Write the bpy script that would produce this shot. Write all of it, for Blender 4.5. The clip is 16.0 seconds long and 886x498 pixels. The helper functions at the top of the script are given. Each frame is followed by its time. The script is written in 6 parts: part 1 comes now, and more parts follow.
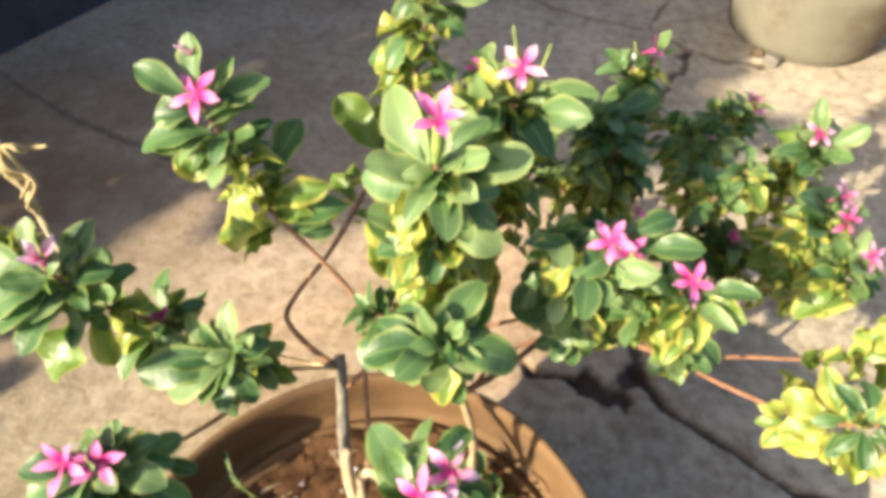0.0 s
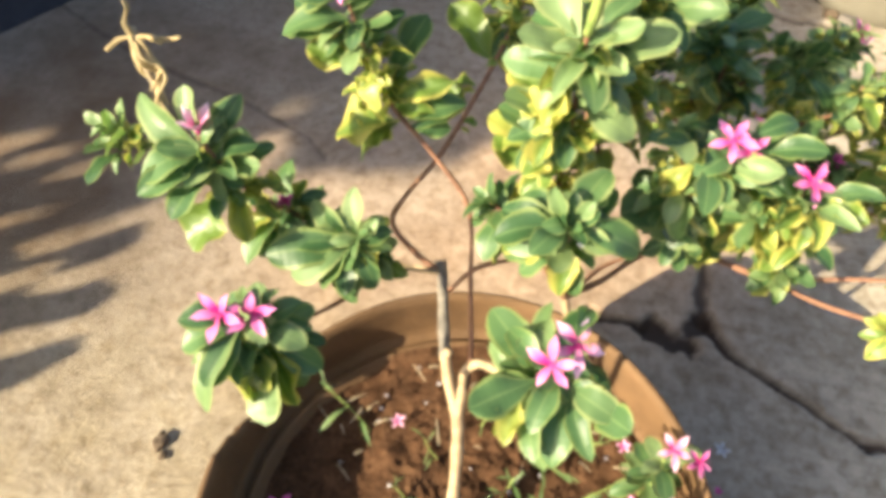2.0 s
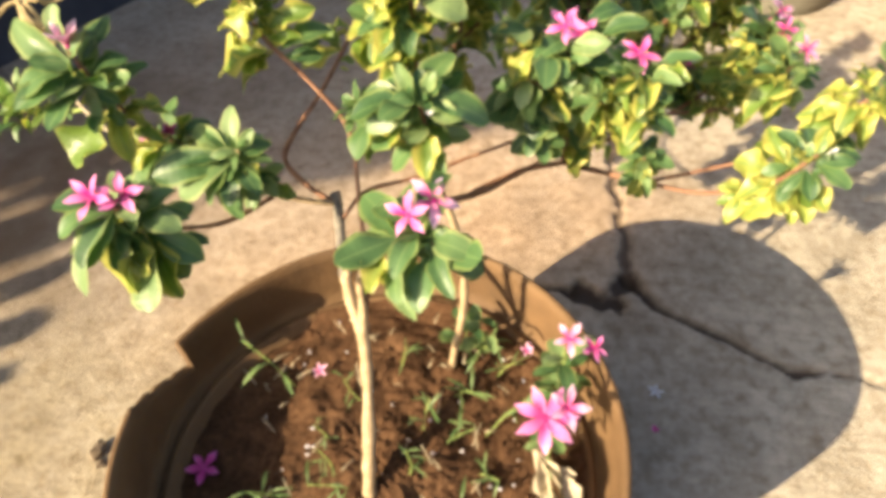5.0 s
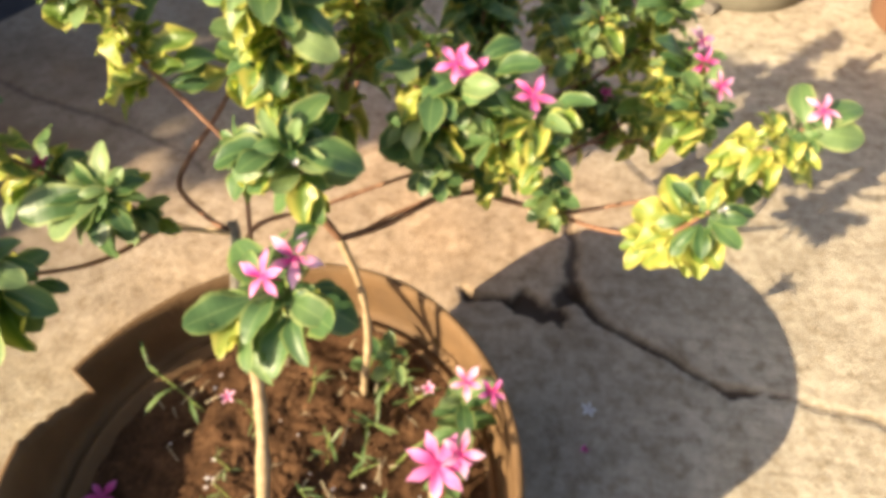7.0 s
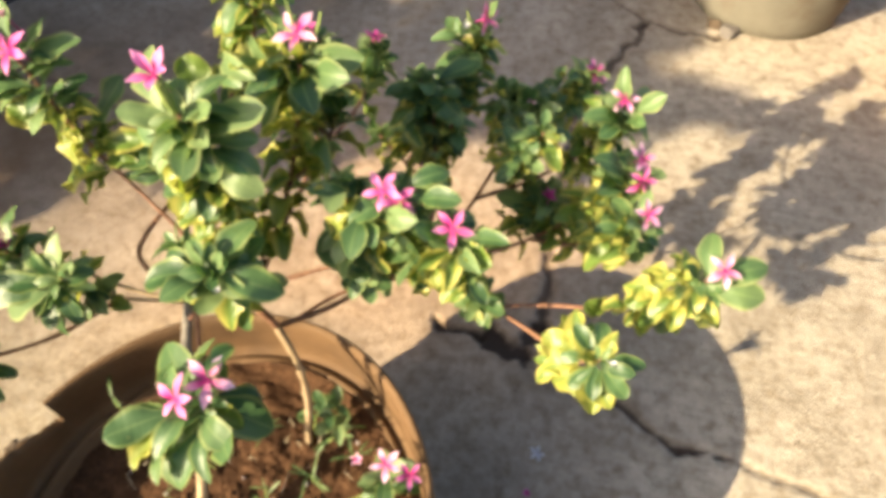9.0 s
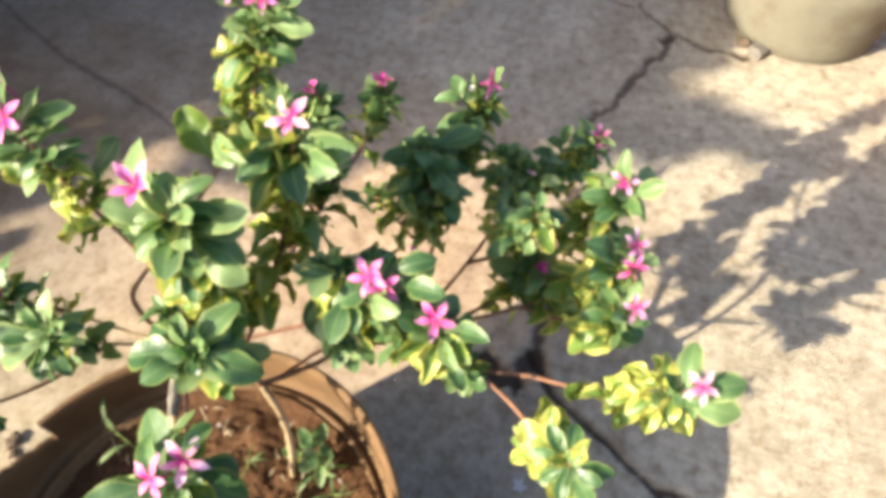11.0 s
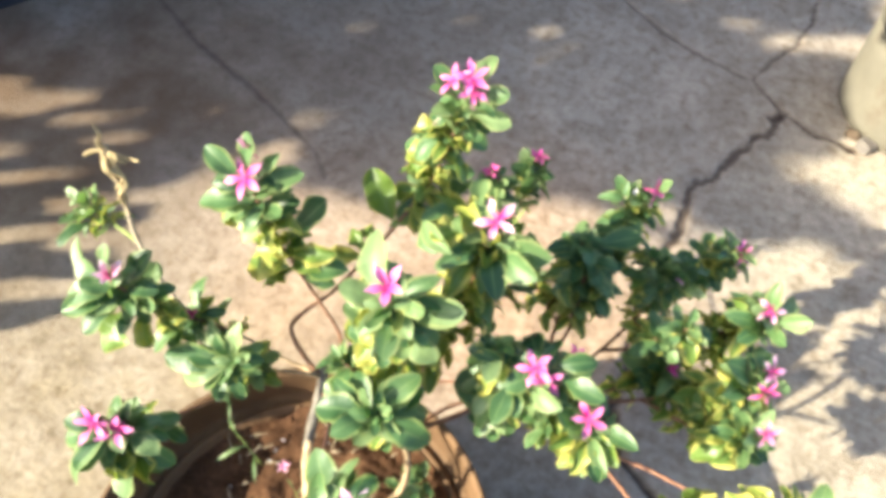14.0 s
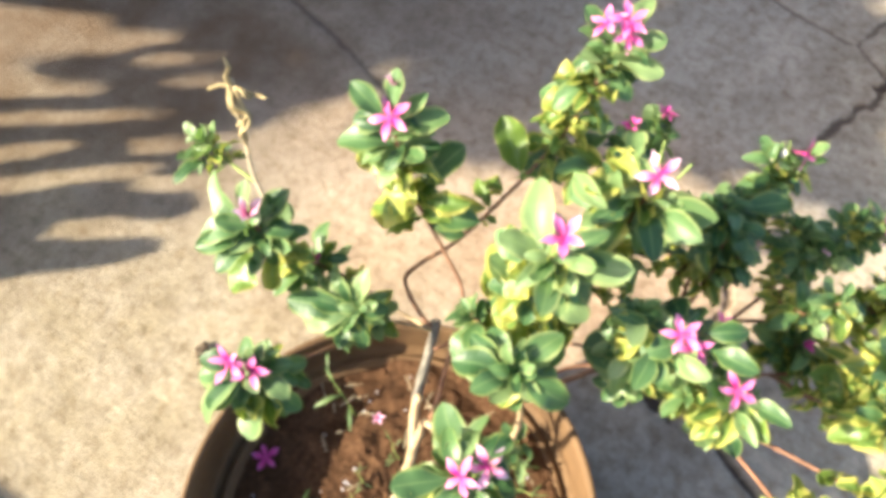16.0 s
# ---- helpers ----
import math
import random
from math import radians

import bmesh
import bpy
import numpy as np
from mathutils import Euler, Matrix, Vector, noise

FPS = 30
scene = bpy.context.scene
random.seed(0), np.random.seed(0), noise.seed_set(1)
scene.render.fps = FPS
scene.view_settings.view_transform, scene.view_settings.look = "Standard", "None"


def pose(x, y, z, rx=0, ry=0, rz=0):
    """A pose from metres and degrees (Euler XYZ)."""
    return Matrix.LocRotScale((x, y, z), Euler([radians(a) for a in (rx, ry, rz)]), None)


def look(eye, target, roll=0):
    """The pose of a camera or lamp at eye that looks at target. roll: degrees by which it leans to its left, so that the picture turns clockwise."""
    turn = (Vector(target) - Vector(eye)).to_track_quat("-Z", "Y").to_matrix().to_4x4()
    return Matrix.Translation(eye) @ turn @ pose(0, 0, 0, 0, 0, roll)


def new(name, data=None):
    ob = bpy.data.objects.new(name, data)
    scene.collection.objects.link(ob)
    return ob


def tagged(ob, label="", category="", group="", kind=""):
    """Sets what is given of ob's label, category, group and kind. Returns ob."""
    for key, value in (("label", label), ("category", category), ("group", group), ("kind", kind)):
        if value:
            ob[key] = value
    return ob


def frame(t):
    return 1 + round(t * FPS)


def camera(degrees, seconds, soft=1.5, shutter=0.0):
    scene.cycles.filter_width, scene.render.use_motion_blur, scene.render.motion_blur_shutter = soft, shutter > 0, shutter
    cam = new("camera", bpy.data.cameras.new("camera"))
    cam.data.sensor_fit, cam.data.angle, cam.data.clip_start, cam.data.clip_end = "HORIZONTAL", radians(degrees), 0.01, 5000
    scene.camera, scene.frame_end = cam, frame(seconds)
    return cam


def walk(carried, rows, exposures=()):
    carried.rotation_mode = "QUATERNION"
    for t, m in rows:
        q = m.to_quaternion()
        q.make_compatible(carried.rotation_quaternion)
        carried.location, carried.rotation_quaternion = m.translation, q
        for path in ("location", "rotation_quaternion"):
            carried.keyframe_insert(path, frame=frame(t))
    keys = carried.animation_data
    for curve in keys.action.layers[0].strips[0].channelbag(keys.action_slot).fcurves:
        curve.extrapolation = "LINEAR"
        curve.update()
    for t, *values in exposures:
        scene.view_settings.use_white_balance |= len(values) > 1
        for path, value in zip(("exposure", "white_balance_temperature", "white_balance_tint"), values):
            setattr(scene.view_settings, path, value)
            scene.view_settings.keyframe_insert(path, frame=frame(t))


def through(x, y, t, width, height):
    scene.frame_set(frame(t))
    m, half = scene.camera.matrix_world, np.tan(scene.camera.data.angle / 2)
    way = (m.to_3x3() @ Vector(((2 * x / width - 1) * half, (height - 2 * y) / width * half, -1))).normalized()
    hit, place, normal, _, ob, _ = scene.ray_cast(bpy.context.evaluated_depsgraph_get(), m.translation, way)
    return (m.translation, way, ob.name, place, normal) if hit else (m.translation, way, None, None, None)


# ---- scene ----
cam = camera(69.0, 16.0, soft=4.8)
PATH = [
    (0, (0.083, 0.142, 0.994), (-0.075, 1.368, -0.578), 0.2),
    (0.5, (0.048, 0.128, 0.988), (-0.13, 1.329, -0.601), 0.3),
    (1, (0.035, 0.112, 0.985), (-0.181, 1.305, -0.606), -0.7),
    (1.5, (0.033, 0.09, 0.978), (-0.203, 1.269, -0.62), -1.4),
    (2, (0.022, 0.068, 0.964), (-0.214, 1.232, -0.645), -0.8),
    (2.5, (0.03, 0.053, 0.949), (-0.178, 1.223, -0.659), -1.1),
    (3, (0.027, 0.036, 0.932), (-0.139, 1.24, -0.657), -0.6),
    (3.5, (0.026, 0.003, 0.916), (-0.161, 1.295, -0.599), -1.4),
    (4, (0.051, -0.027, 0.89), (-0.155, 1.295, -0.597), -4.5),
    (4.5, (0.083, -0.052, 0.885), (-0.106, 1.276, -0.599), -4.2),
    (4.7, (0.099, -0.056, 0.89), (-0.084, 1.282, -0.586), -4.2),
    (7, (0.209, 0.018, 0.918), (0.047, 1.286, -0.62), -2.7),
    (7.5, (0.236, 0.046, 0.945), (0.064, 1.298, -0.605), -1.7),
    (8, (0.262, 0.083, 0.976), (0.066, 1.306, -0.594), -1.7),
    (10.3, (0.302, 0.171, 1.062), (0.033, 1.198, -0.633), -0.9),
    (10.5, (0.299, 0.187, 1.061), (0.037, 1.206, -0.639), -0.3),
    (11, (0.3, 0.214, 1.091), (0.032, 1.246, -0.6), 0.1),
    (11.5, (0.293, 0.237, 1.123), (0.034, 1.275, -0.567), 2.3),
    (12, (0.273, 0.244, 1.148), (-0.007, 1.295, -0.53), 2.5),
    (12.5, (0.253, 0.253, 1.181), (-0.051, 1.313, -0.487), 3.6),
    (13, (0.227, 0.256, 1.192), (-0.086, 1.326, -0.468), 4.8),
    (13.5, (0.176, 0.238, 1.185), (-0.164, 1.27, -0.494), 5.3),
    (14, (0.153, 0.217, 1.18), (-0.191, 1.2, -0.527), 6.0),
    (14.5, (0.142, 0.194, 1.164), (-0.206, 1.142, -0.562), 4.6),
    (15, (0.128, 0.173, 1.154), (-0.244, 1.081, -0.588), 3.7),
    (15.5, (0.103, 0.157, 1.15), (-0.285, 1.037, -0.603), 4.2),
    (16, (0.063, 0.179, 1.144), (-0.329, 1.028, -0.624), 4.2),
]
walk(cam, [(t, look(eye, target, roll)) for t, eye, target, roll in PATH],
     exposures=[(0, 1.65, 6550, 10.5), (3.5, 1.78, 6800, 11.5), (4.7, 1.67, 7150, 13), (8.2, 1.57, 7250, 13.5), (10.5, 1.79, 6450, 11.5), (13, 1.93, 5900, 9.5), (16, 2.01, 6150, 9.5)])
# ---- world, sun and exposure ----
SUN_RUN = Vector((1.397, 1.159, -1.0))          # the way the sunlight travels, per metre of fall
world = bpy.data.worlds.new("world")
scene.world = world
world.use_nodes = True
sky = world.node_tree.nodes.new("ShaderNodeTexSky")
sky.sky_type, sky.sun_disc = "NISHITA", False
sky.sun_elevation = math.asin(1.0 / SUN_RUN.length)
sky.sun_rotation = math.atan2(-SUN_RUN.x, -SUN_RUN.y)
sky.air_density, sky.dust_density, sky.ozone_density = 1.0, 3.0, 1.2
background = world.node_tree.nodes["Background"]
background.inputs["Strength"].default_value = 0.101
world.node_tree.links.new(sky.outputs[0], background.inputs["Color"])
lamp = bpy.data.lights.new("sun", "SUN")
lamp.energy, lamp.angle, lamp.color = 4.15, radians(0.5), (1.0, 0.865, 0.615)
sun = new("sun", lamp)
sun.matrix_world = look((-4, -4, 4), Vector((-4, -4, 4)) + SUN_RUN)


# ---- materials ----
def material(name, rough=0.6, spec=0.4):
    m = bpy.data.materials.new(name)
    m.use_nodes = True
    nodes, links = m.node_tree.nodes, m.node_tree.links
    bsdf = nodes["Principled BSDF"]
    bsdf.inputs["Roughness"].default_value = rough
    bsdf.inputs["Specular IOR Level"].default_value = spec
    return m, nodes, links, bsdf


def node(nodes, kind, **values):
    n = nodes.new(kind)
    for key, value in values.items():
        n.inputs[key.replace("_", " ")].default_value = value
    return n


def ramp(nodes, links, source, stops):
    r = nodes.new("ShaderNodeValToRGB")
    while len(r.color_ramp.elements) < len(stops):
        r.color_ramp.elements.new(0.5)
    for e, (at, c) in zip(r.color_ramp.elements, stops):
        e.position = at
        e.color = (*c, 1) if len(c) == 3 else c
    links.new(source, r.inputs[0])
    return r.outputs[0]


def mix(nodes, links, factor, a, b, how="MIX"):
    n = nodes.new("ShaderNodeMix")
    n.data_type, n.blend_type = "RGBA", how
    for socket, value in ((n.inputs[0], factor), (n.inputs[6], a), (n.inputs[7], b)):
        if isinstance(value, bpy.types.NodeSocket):
            links.new(value, socket)
        elif isinstance(value, (int, float)):
            socket.default_value = value
        else:
            socket.default_value = (*value, 1)
    return n.outputs[2]


def noise_tex(nodes, links, scale, detail=4.0, coords="Object", rough=0.55):
    tc = nodes.new("ShaderNodeTexCoord")
    n = node(nodes, "ShaderNodeTexNoise", Scale=scale, Detail=detail, Roughness=rough)
    links.new(tc.outputs[coords], n.inputs["Vector"])
    return n.outputs[0]


def bump(nodes, links, bsdf, height, strength, distance):
    b = node(nodes, "ShaderNodeBump", Strength=strength, Distance=distance)
    links.new(height, b.inputs["Height"])
    links.new(b.outputs[0], bsdf.inputs["Normal"])


def attribute(nodes, name):
    a = nodes.new("ShaderNodeAttribute")
    a.attribute_name = name
    return a.outputs["Fac"]


def maths(nodes, links, how, a, b=0.0, clamp=False):
    n = nodes.new("ShaderNodeMath")
    n.operation, n.use_clamp = how, clamp
    for socket, value in ((n.inputs[0], a), (n.inputs[1], b)):
        if isinstance(value, bpy.types.NodeSocket):
            links.new(value, socket)
        else:
            socket.default_value = value
    return n.outputs[0]


def concrete():
    m, nodes, links, bsdf = material("worn_concrete", 0.85, 0.25)
    broad = noise_tex(nodes, links, 1.7, 5)
    patch = noise_tex(nodes, links, 9.0, 6, rough=0.65)
    grain = noise_tex(nodes, links, 90.0, 5, rough=0.7)
    fine = noise_tex(nodes, links, 420.0, 3)
    col = ramp(nodes, links, broad, [(0.3, (0.395, 0.345, 0.292)), (0.7, (0.49, 0.44, 0.386))])
    col = mix(nodes, links, 0.55, col, ramp(nodes, links, patch, [(0.34, (0.52, 0.48, 0.43)), (0.58, (1.0, 0.98, 0.95))]), "MULTIPLY")
    col = mix(nodes, links, 0.45, col, ramp(nodes, links, grain, [(0.32, (0.62, 0.58, 0.54)), (0.55, (1, 1, 1)), (0.75, (1.18, 1.16, 1.12))]), "MULTIPLY")
    # the marks that a broom drew across the wet cement
    tc, turned = nodes.new("ShaderNodeTexCoord"), nodes.new("ShaderNodeMapping")
    turned.inputs["Rotation"].default_value = (0, 0, radians(14))
    turned.inputs["Scale"].default_value = (9.0, 120.0, 1.0)
    links.new(tc.outputs["Object"], turned.inputs["Vector"])
    strokes = node(nodes, "ShaderNodeTexNoise", Scale=1.0, Detail=4.0, Roughness=0.6)
    links.new(turned.outputs[0], strokes.inputs["Vector"])
    broom = strokes.outputs[0]
    col = mix(nodes, links, maths(nodes, links, "ADD", 0.06, maths(nodes, links, "MULTIPLY", attribute(nodes, "pale"), 0.28)), col, ramp(nodes, links, broom, [(0.35, (0.68, 0.64, 0.58)), (0.52, (1, 1, 1)), (0.7, (1.12, 1.11, 1.09))]), "MULTIPLY")
    blotch = noise_tex(nodes, links, 40.0, 3, rough=0.55)
    col = mix(nodes, links, 0.7, col, ramp(nodes, links, blotch, [(0.30, (0.66, 0.60, 0.50)), (0.48, (1.0, 1.0, 0.98)), (0.7, (1.1, 1.09, 1.05))]), "MULTIPLY")
    stain = noise_tex(nodes, links, 34.0, 5, rough=0.7)
    col = mix(nodes, links, 0.58, col, ramp(nodes, links, stain, [(0.36, (0.58, 0.54, 0.48)), (0.54, (1, 1, 1)), (0.72, (1.1, 1.09, 1.07))]), "MULTIPLY")
    dirt = maths(nodes, links, "MULTIPLY", attribute(nodes, "dirt"), ramp(nodes, links, noise_tex(nodes, links, 5.0, 6, rough=0.65), [(0.3, (0.5, 0.5, 0.5)), (0.6, (1, 1, 1))]))
    col = mix(nodes, links, maths(nodes, links, "MULTIPLY", dirt, 0.92, True), col, (0.125, 0.078, 0.044))
    dust = maths(nodes, links, "MULTIPLY", attribute(nodes, "dust"), ramp(nodes, links, noise_tex(nodes, links, 7.0, 6, rough=0.7), [(0.35, (0.55, 0.55, 0.55)), (0.6, (1, 1, 1))]))
    col = mix(nodes, links, dust, col, (0.82, 0.78, 0.64), "MULTIPLY")
    wash = maths(nodes, links, "MULTIPLY", attribute(nodes, "wash"), ramp(nodes, links, noise_tex(nodes, links, 3.5, 5), [(0.3, (0.55, 0.55, 0.55)), (0.6, (1, 1, 1))]))
    col = mix(nodes, links, wash, col, (1.10, 0.90, 0.74), "MULTIPLY")
    col = mix(nodes, links, attribute(nodes, "pale"), col, mix(nodes, links, 1.0, col, (1.17, 1.19, 1.14), "MULTIPLY"))
    col = mix(nodes, links, attribute(nodes, "crack"), col, (0.075, 0.050, 0.036))
    links.new(col, bsdf.inputs["Base Color"])
    bump(nodes, links, bsdf, maths(nodes, links, "ADD", maths(nodes, links, "ADD", grain, maths(nodes, links, "MULTIPLY", fine, 0.5)), maths(nodes, links, "MULTIPLY", broom, 0.3)), 0.75, 0.0045)
    return m


def clay(name, low, high, stain, rough=0.75):
    m, nodes, links, bsdf = material(name, rough, 0.3)
    col = ramp(nodes, links, noise_tex(nodes, links, 14.0, 6, rough=0.6), [(0.3, low), (0.7, high)])
    col = mix(nodes, links, ramp(nodes, links, noise_tex(nodes, links, 6.0, 8, rough=0.7), [(0.52, (0, 0, 0)), (0.7, (0.7, 0.7, 0.7))]), col, stain)
    fine = noise_tex(nodes, links, 160.0, 4)
    links.new(col, bsdf.inputs["Base Color"])
    bump(nodes, links, bsdf, fine, 0.35, 0.003)
    return m


def earth():
    m, nodes, links, bsdf = material("reddish_soil", 0.95, 0.12)
    broad = noise_tex(nodes, links, 24.0, 6, rough=0.7)
    crumb = noise_tex(nodes, links, 170.0, 5, rough=0.75)
    col = ramp(nodes, links, broad, [(0.28, (0.036, 0.019, 0.010)), (0.5, (0.098, 0.050, 0.026)), (0.72, (0.165, 0.090, 0.048))])
    col = mix(nodes, links, 0.8, col, ramp(nodes, links, crumb, [(0.35, (0.5, 0.48, 0.45)), (0.55, (1.0, 1.0, 1.0)), (0.74, (1.5, 1.4, 1.3))]), "MULTIPLY")
    links.new(col, bsdf.inputs["Base Color"])
    bump(nodes, links, bsdf, maths(nodes, links, "ADD", crumb, maths(nodes, links, "MULTIPLY", broad, 1.5)), 0.7, 0.005)
    return m


def leaf_material(name, dark, light, margin, rough, through, rim=0.8, vein=1.0, heart=None):
    """A waxy leaf: pale midrib and margin, mottled blade, part of the light passes through."""
    m, nodes, links, bsdf = material(name, rough, 0.55)
    info = nodes.new("ShaderNodeObjectInfo")
    mottle = noise_tex(nodes, links, 2.2, 4)
    shade = maths(nodes, links, "ADD", maths(nodes, links, "MULTIPLY", info.outputs["Random"], 0.65), maths(nodes, links, "MULTIPLY", mottle, 0.45))
    col = ramp(nodes, links, shade, [(0.15, dark), (0.85, light)])
    side = maths(nodes, links, "ABSOLUTE", attribute(nodes, "across"))
    edge = ramp(nodes, links, maths(nodes, links, "ADD", side, maths(nodes, links, "MULTIPLY", mottle, 0.25)), [(rim, (0, 0, 0)), (rim + 0.22, (1, 1, 1))])
    col = mix(nodes, links, maths(nodes, links, "MULTIPLY", edge, 0.55), col, margin)
    if heart:
        # leaves turn yellow from the margin inwards, some of them wholly
        left = maths(nodes, links, "ADD", maths(nodes, links, "MULTIPLY", info.outputs["Random"], 1.25), -0.15)
        inner = ramp(nodes, links, maths(nodes, links, "ADD", maths(nodes, links, "SUBTRACT", left, side), maths(nodes, links, "MULTIPLY", mottle, 0.5)), [(0.15, (0, 0, 0)), (0.55, (0.9, 0.9, 0.9))])
        col = mix(nodes, links, inner, col, heart)
    rib = ramp(nodes, links, side, [(0.03, (0.75, 0.75, 0.75)), (0.12, (0, 0, 0))])
    col = mix(nodes, links, maths(nodes, links, "MULTIPLY", rib, vein), col, (0.30, 0.42, 0.16))
    wave = nodes.new("ShaderNodeTexWave")
    wave.wave_type, wave.bands_direction = "BANDS", "X"
    wave.inputs["Scale"].default_value, wave.inputs["Distortion"].default_value = 3.2, 1.5
    tc = nodes.new("ShaderNodeTexCoord")
    links.new(tc.outputs["Object"], wave.inputs["Vector"])
    bump(nodes, links, bsdf, wave.outputs[0], 0.05, 0.002)
    links.new(col, bsdf.inputs["Base Color"])
    thin = nodes.new("ShaderNodeBsdfTranslucent")
    links.new(mix(nodes, links, 1.0, col, (1.0, 1.12, 0.6), "MULTIPLY"), thin.inputs["Color"])
    both = nodes.new("ShaderNodeMixShader")
    both.inputs[0].default_value = through
    links.new(bsdf.outputs[0], both.inputs[1])
    links.new(thin.outputs[0], both.inputs[2])
    links.new(both.outputs[0], nodes["Material Output"].inputs["Surface"])
    return m


def petal_material(name, heart, blade, tip):
    m, nodes, links, bsdf = material(name, 0.5, 0.3)
    col = ramp(nodes, links, attribute(nodes, "along"), [(0.0, heart), (0.22, heart), (0.5, blade), (1.0, tip)])
    info = nodes.new("ShaderNodeObjectInfo")
    col = mix(nodes, links, maths(nodes, links, "MULTIPLY", info.outputs["Random"], 0.4), col, tip)
    links.new(col, bsdf.inputs["Base Color"])
    thin = nodes.new("ShaderNodeBsdfTranslucent")
    links.new(col, thin.inputs["Color"])
    both = nodes.new("ShaderNodeMixShader")
    both.inputs[0].default_value = 0.3
    links.new(bsdf.outputs[0], both.inputs[1])
    links.new(thin.outputs[0], both.inputs[2])
    links.new(both.outputs[0], nodes["Material Output"].inputs["Surface"])
    return m


def bark(name, low, high, scale=60.0):
    m, nodes, links, bsdf = material(name, 0.75, 0.3)
    n = noise_tex(nodes, links, scale, 5, rough=0.65)
    links.new(ramp(nodes, links, n, [(0.3, low), (0.7, high)]), bsdf.inputs["Base Color"])
    bump(nodes, links, bsdf, n, 0.5, 0.002)
    return m


CONCRETE = concrete()
POT_CLAY = clay("brown_pot_clay", (0.105, 0.060, 0.028), (0.175, 0.102, 0.050), (0.070, 0.044, 0.026))
CREAM_CLAY = clay("cream_pot_paint", (0.150, 0.140, 0.110), (0.190, 0.178, 0.140), (0.11, 0.075, 0.045))
ORANGE_CLAY = clay("orange_pot_clay", (0.20, 0.105, 0.065), (0.26, 0.14, 0.088), (0.28, 0.13, 0.075))
WALL_PAINT = clay("slate_wall_paint", (0.030, 0.033, 0.045), (0.05, 0.052, 0.066), (0.025, 0.025, 0.03))
SOIL = earth()
GREY_SOIL = clay("brown_dry_soil", (0.10, 0.075, 0.05), (0.19, 0.145, 0.095), (0.06, 0.045, 0.03), 0.95)
GREEN = leaf_material("green_leaf", (0.026, 0.083, 0.030), (0.108, 0.208, 0.076), (0.32, 0.39, 0.12), 0.44, 0.34, 0.88, 0.4)
LIGHT = leaf_material("light_green_leaf", (0.080, 0.172, 0.058), (0.225, 0.325, 0.140), (0.42, 0.46, 0.19), 0.45, 0.36, 0.86, 0.4)
YELLOW = leaf_material("yellowing_leaf", (0.24, 0.31, 0.06), (0.50, 0.48, 0.11), (0.62, 0.55, 0.16), 0.40, 0.38, 0.66, 0.4, (0.10, 0.20, 0.035))
DRY = leaf_material("dry_leaf", (0.26, 0.21, 0.14), (0.50, 0.43, 0.31), (0.52, 0.45, 0.33), 0.8, 0.15, 0.7, 0.2)
WEED = leaf_material("weed_leaf", (0.055, 0.125, 0.035), (0.15, 0.22, 0.08), (0.18, 0.27, 0.09), 0.5, 0.25)
TREE_LEAF = leaf_material("tree_leaf", (0.03, 0.08, 0.02), (0.08, 0.16, 0.04), (0.10, 0.16, 0.05), 0.45, 0.1)
PINK = petal_material("pink_petal", (0.66, 0.02, 0.24), (0.78, 0.14, 0.46), (0.86, 0.36, 0.66))
PALE_PINK = petal_material("pale_pink_petal", (0.70, 0.04, 0.28), (0.84, 0.33, 0.60), (0.90, 0.66, 0.80))
DEEP_PINK = petal_material("deep_pink_petal", (0.50, 0.02, 0.22), (0.66, 0.06, 0.34), (0.76, 0.20, 0.50))
WHITE_PETAL = petal_material("white_petal", (0.70, 0.68, 0.74), (0.78, 0.78, 0.84), (0.82, 0.82, 0.86))
TAN_PETAL = petal_material("withered_petal", (0.36, 0.24, 0.14), (0.58, 0.46, 0.34), (0.66, 0.56, 0.46))
RED_STEM = bark("reddish_stem", (0.16, 0.075, 0.046), (0.34, 0.18, 0.11), 90)
GREY_STEM = bark("grey_woody_stem", (0.10, 0.092, 0.08), (0.24, 0.215, 0.18), 110)
WOOD_STEM = bark("pale_woody_stem", (0.27, 0.19, 0.11), (0.52, 0.40, 0.25), 70)
GREEN_STEM = bark("green_stem", (0.16, 0.24, 0.06), (0.30, 0.36, 0.11), 80)
STRAW = bark("dry_straw", (0.28, 0.23, 0.15), (0.45, 0.38, 0.27), 70)
DRY_STRAW = bark("bleached_leaf", (0.30, 0.22, 0.10), (0.52, 0.42, 0.23), 120)
TREE_BARK = bark("tree_bark", (0.09, 0.06, 0.04), (0.18, 0.13, 0.09), 12)


# ---- mesh helpers ----
def mesh_of(name, verts, faces, mat, smooth=True, floats=None):
    me = bpy.data.meshes.new(name)
    me.from_pydata([tuple(v) for v in verts], [], faces)
    me.materials.append(mat)
    if smooth:
        me.polygons.foreach_set("use_smooth", [True] * len(me.polygons))
    for key, values in (floats or {}).items():
        me.attributes.new(key, "FLOAT", "POINT").data.foreach_set("value", np.asarray(values, dtype=np.float32).ravel())
    me.update()
    return me


def part(name, me, parent, label="", place=None):
    ob = new(name, me)
    ob.parent = parent
    if place is not None:
        ob.matrix_basis = place
    return tagged(ob, label)


def thing(name, at, label, category, group="", kind=""):
    return tagged(place_at(new(name), at), label, category, group, kind)


def place_at(ob, at):
    ob.location = at
    return ob


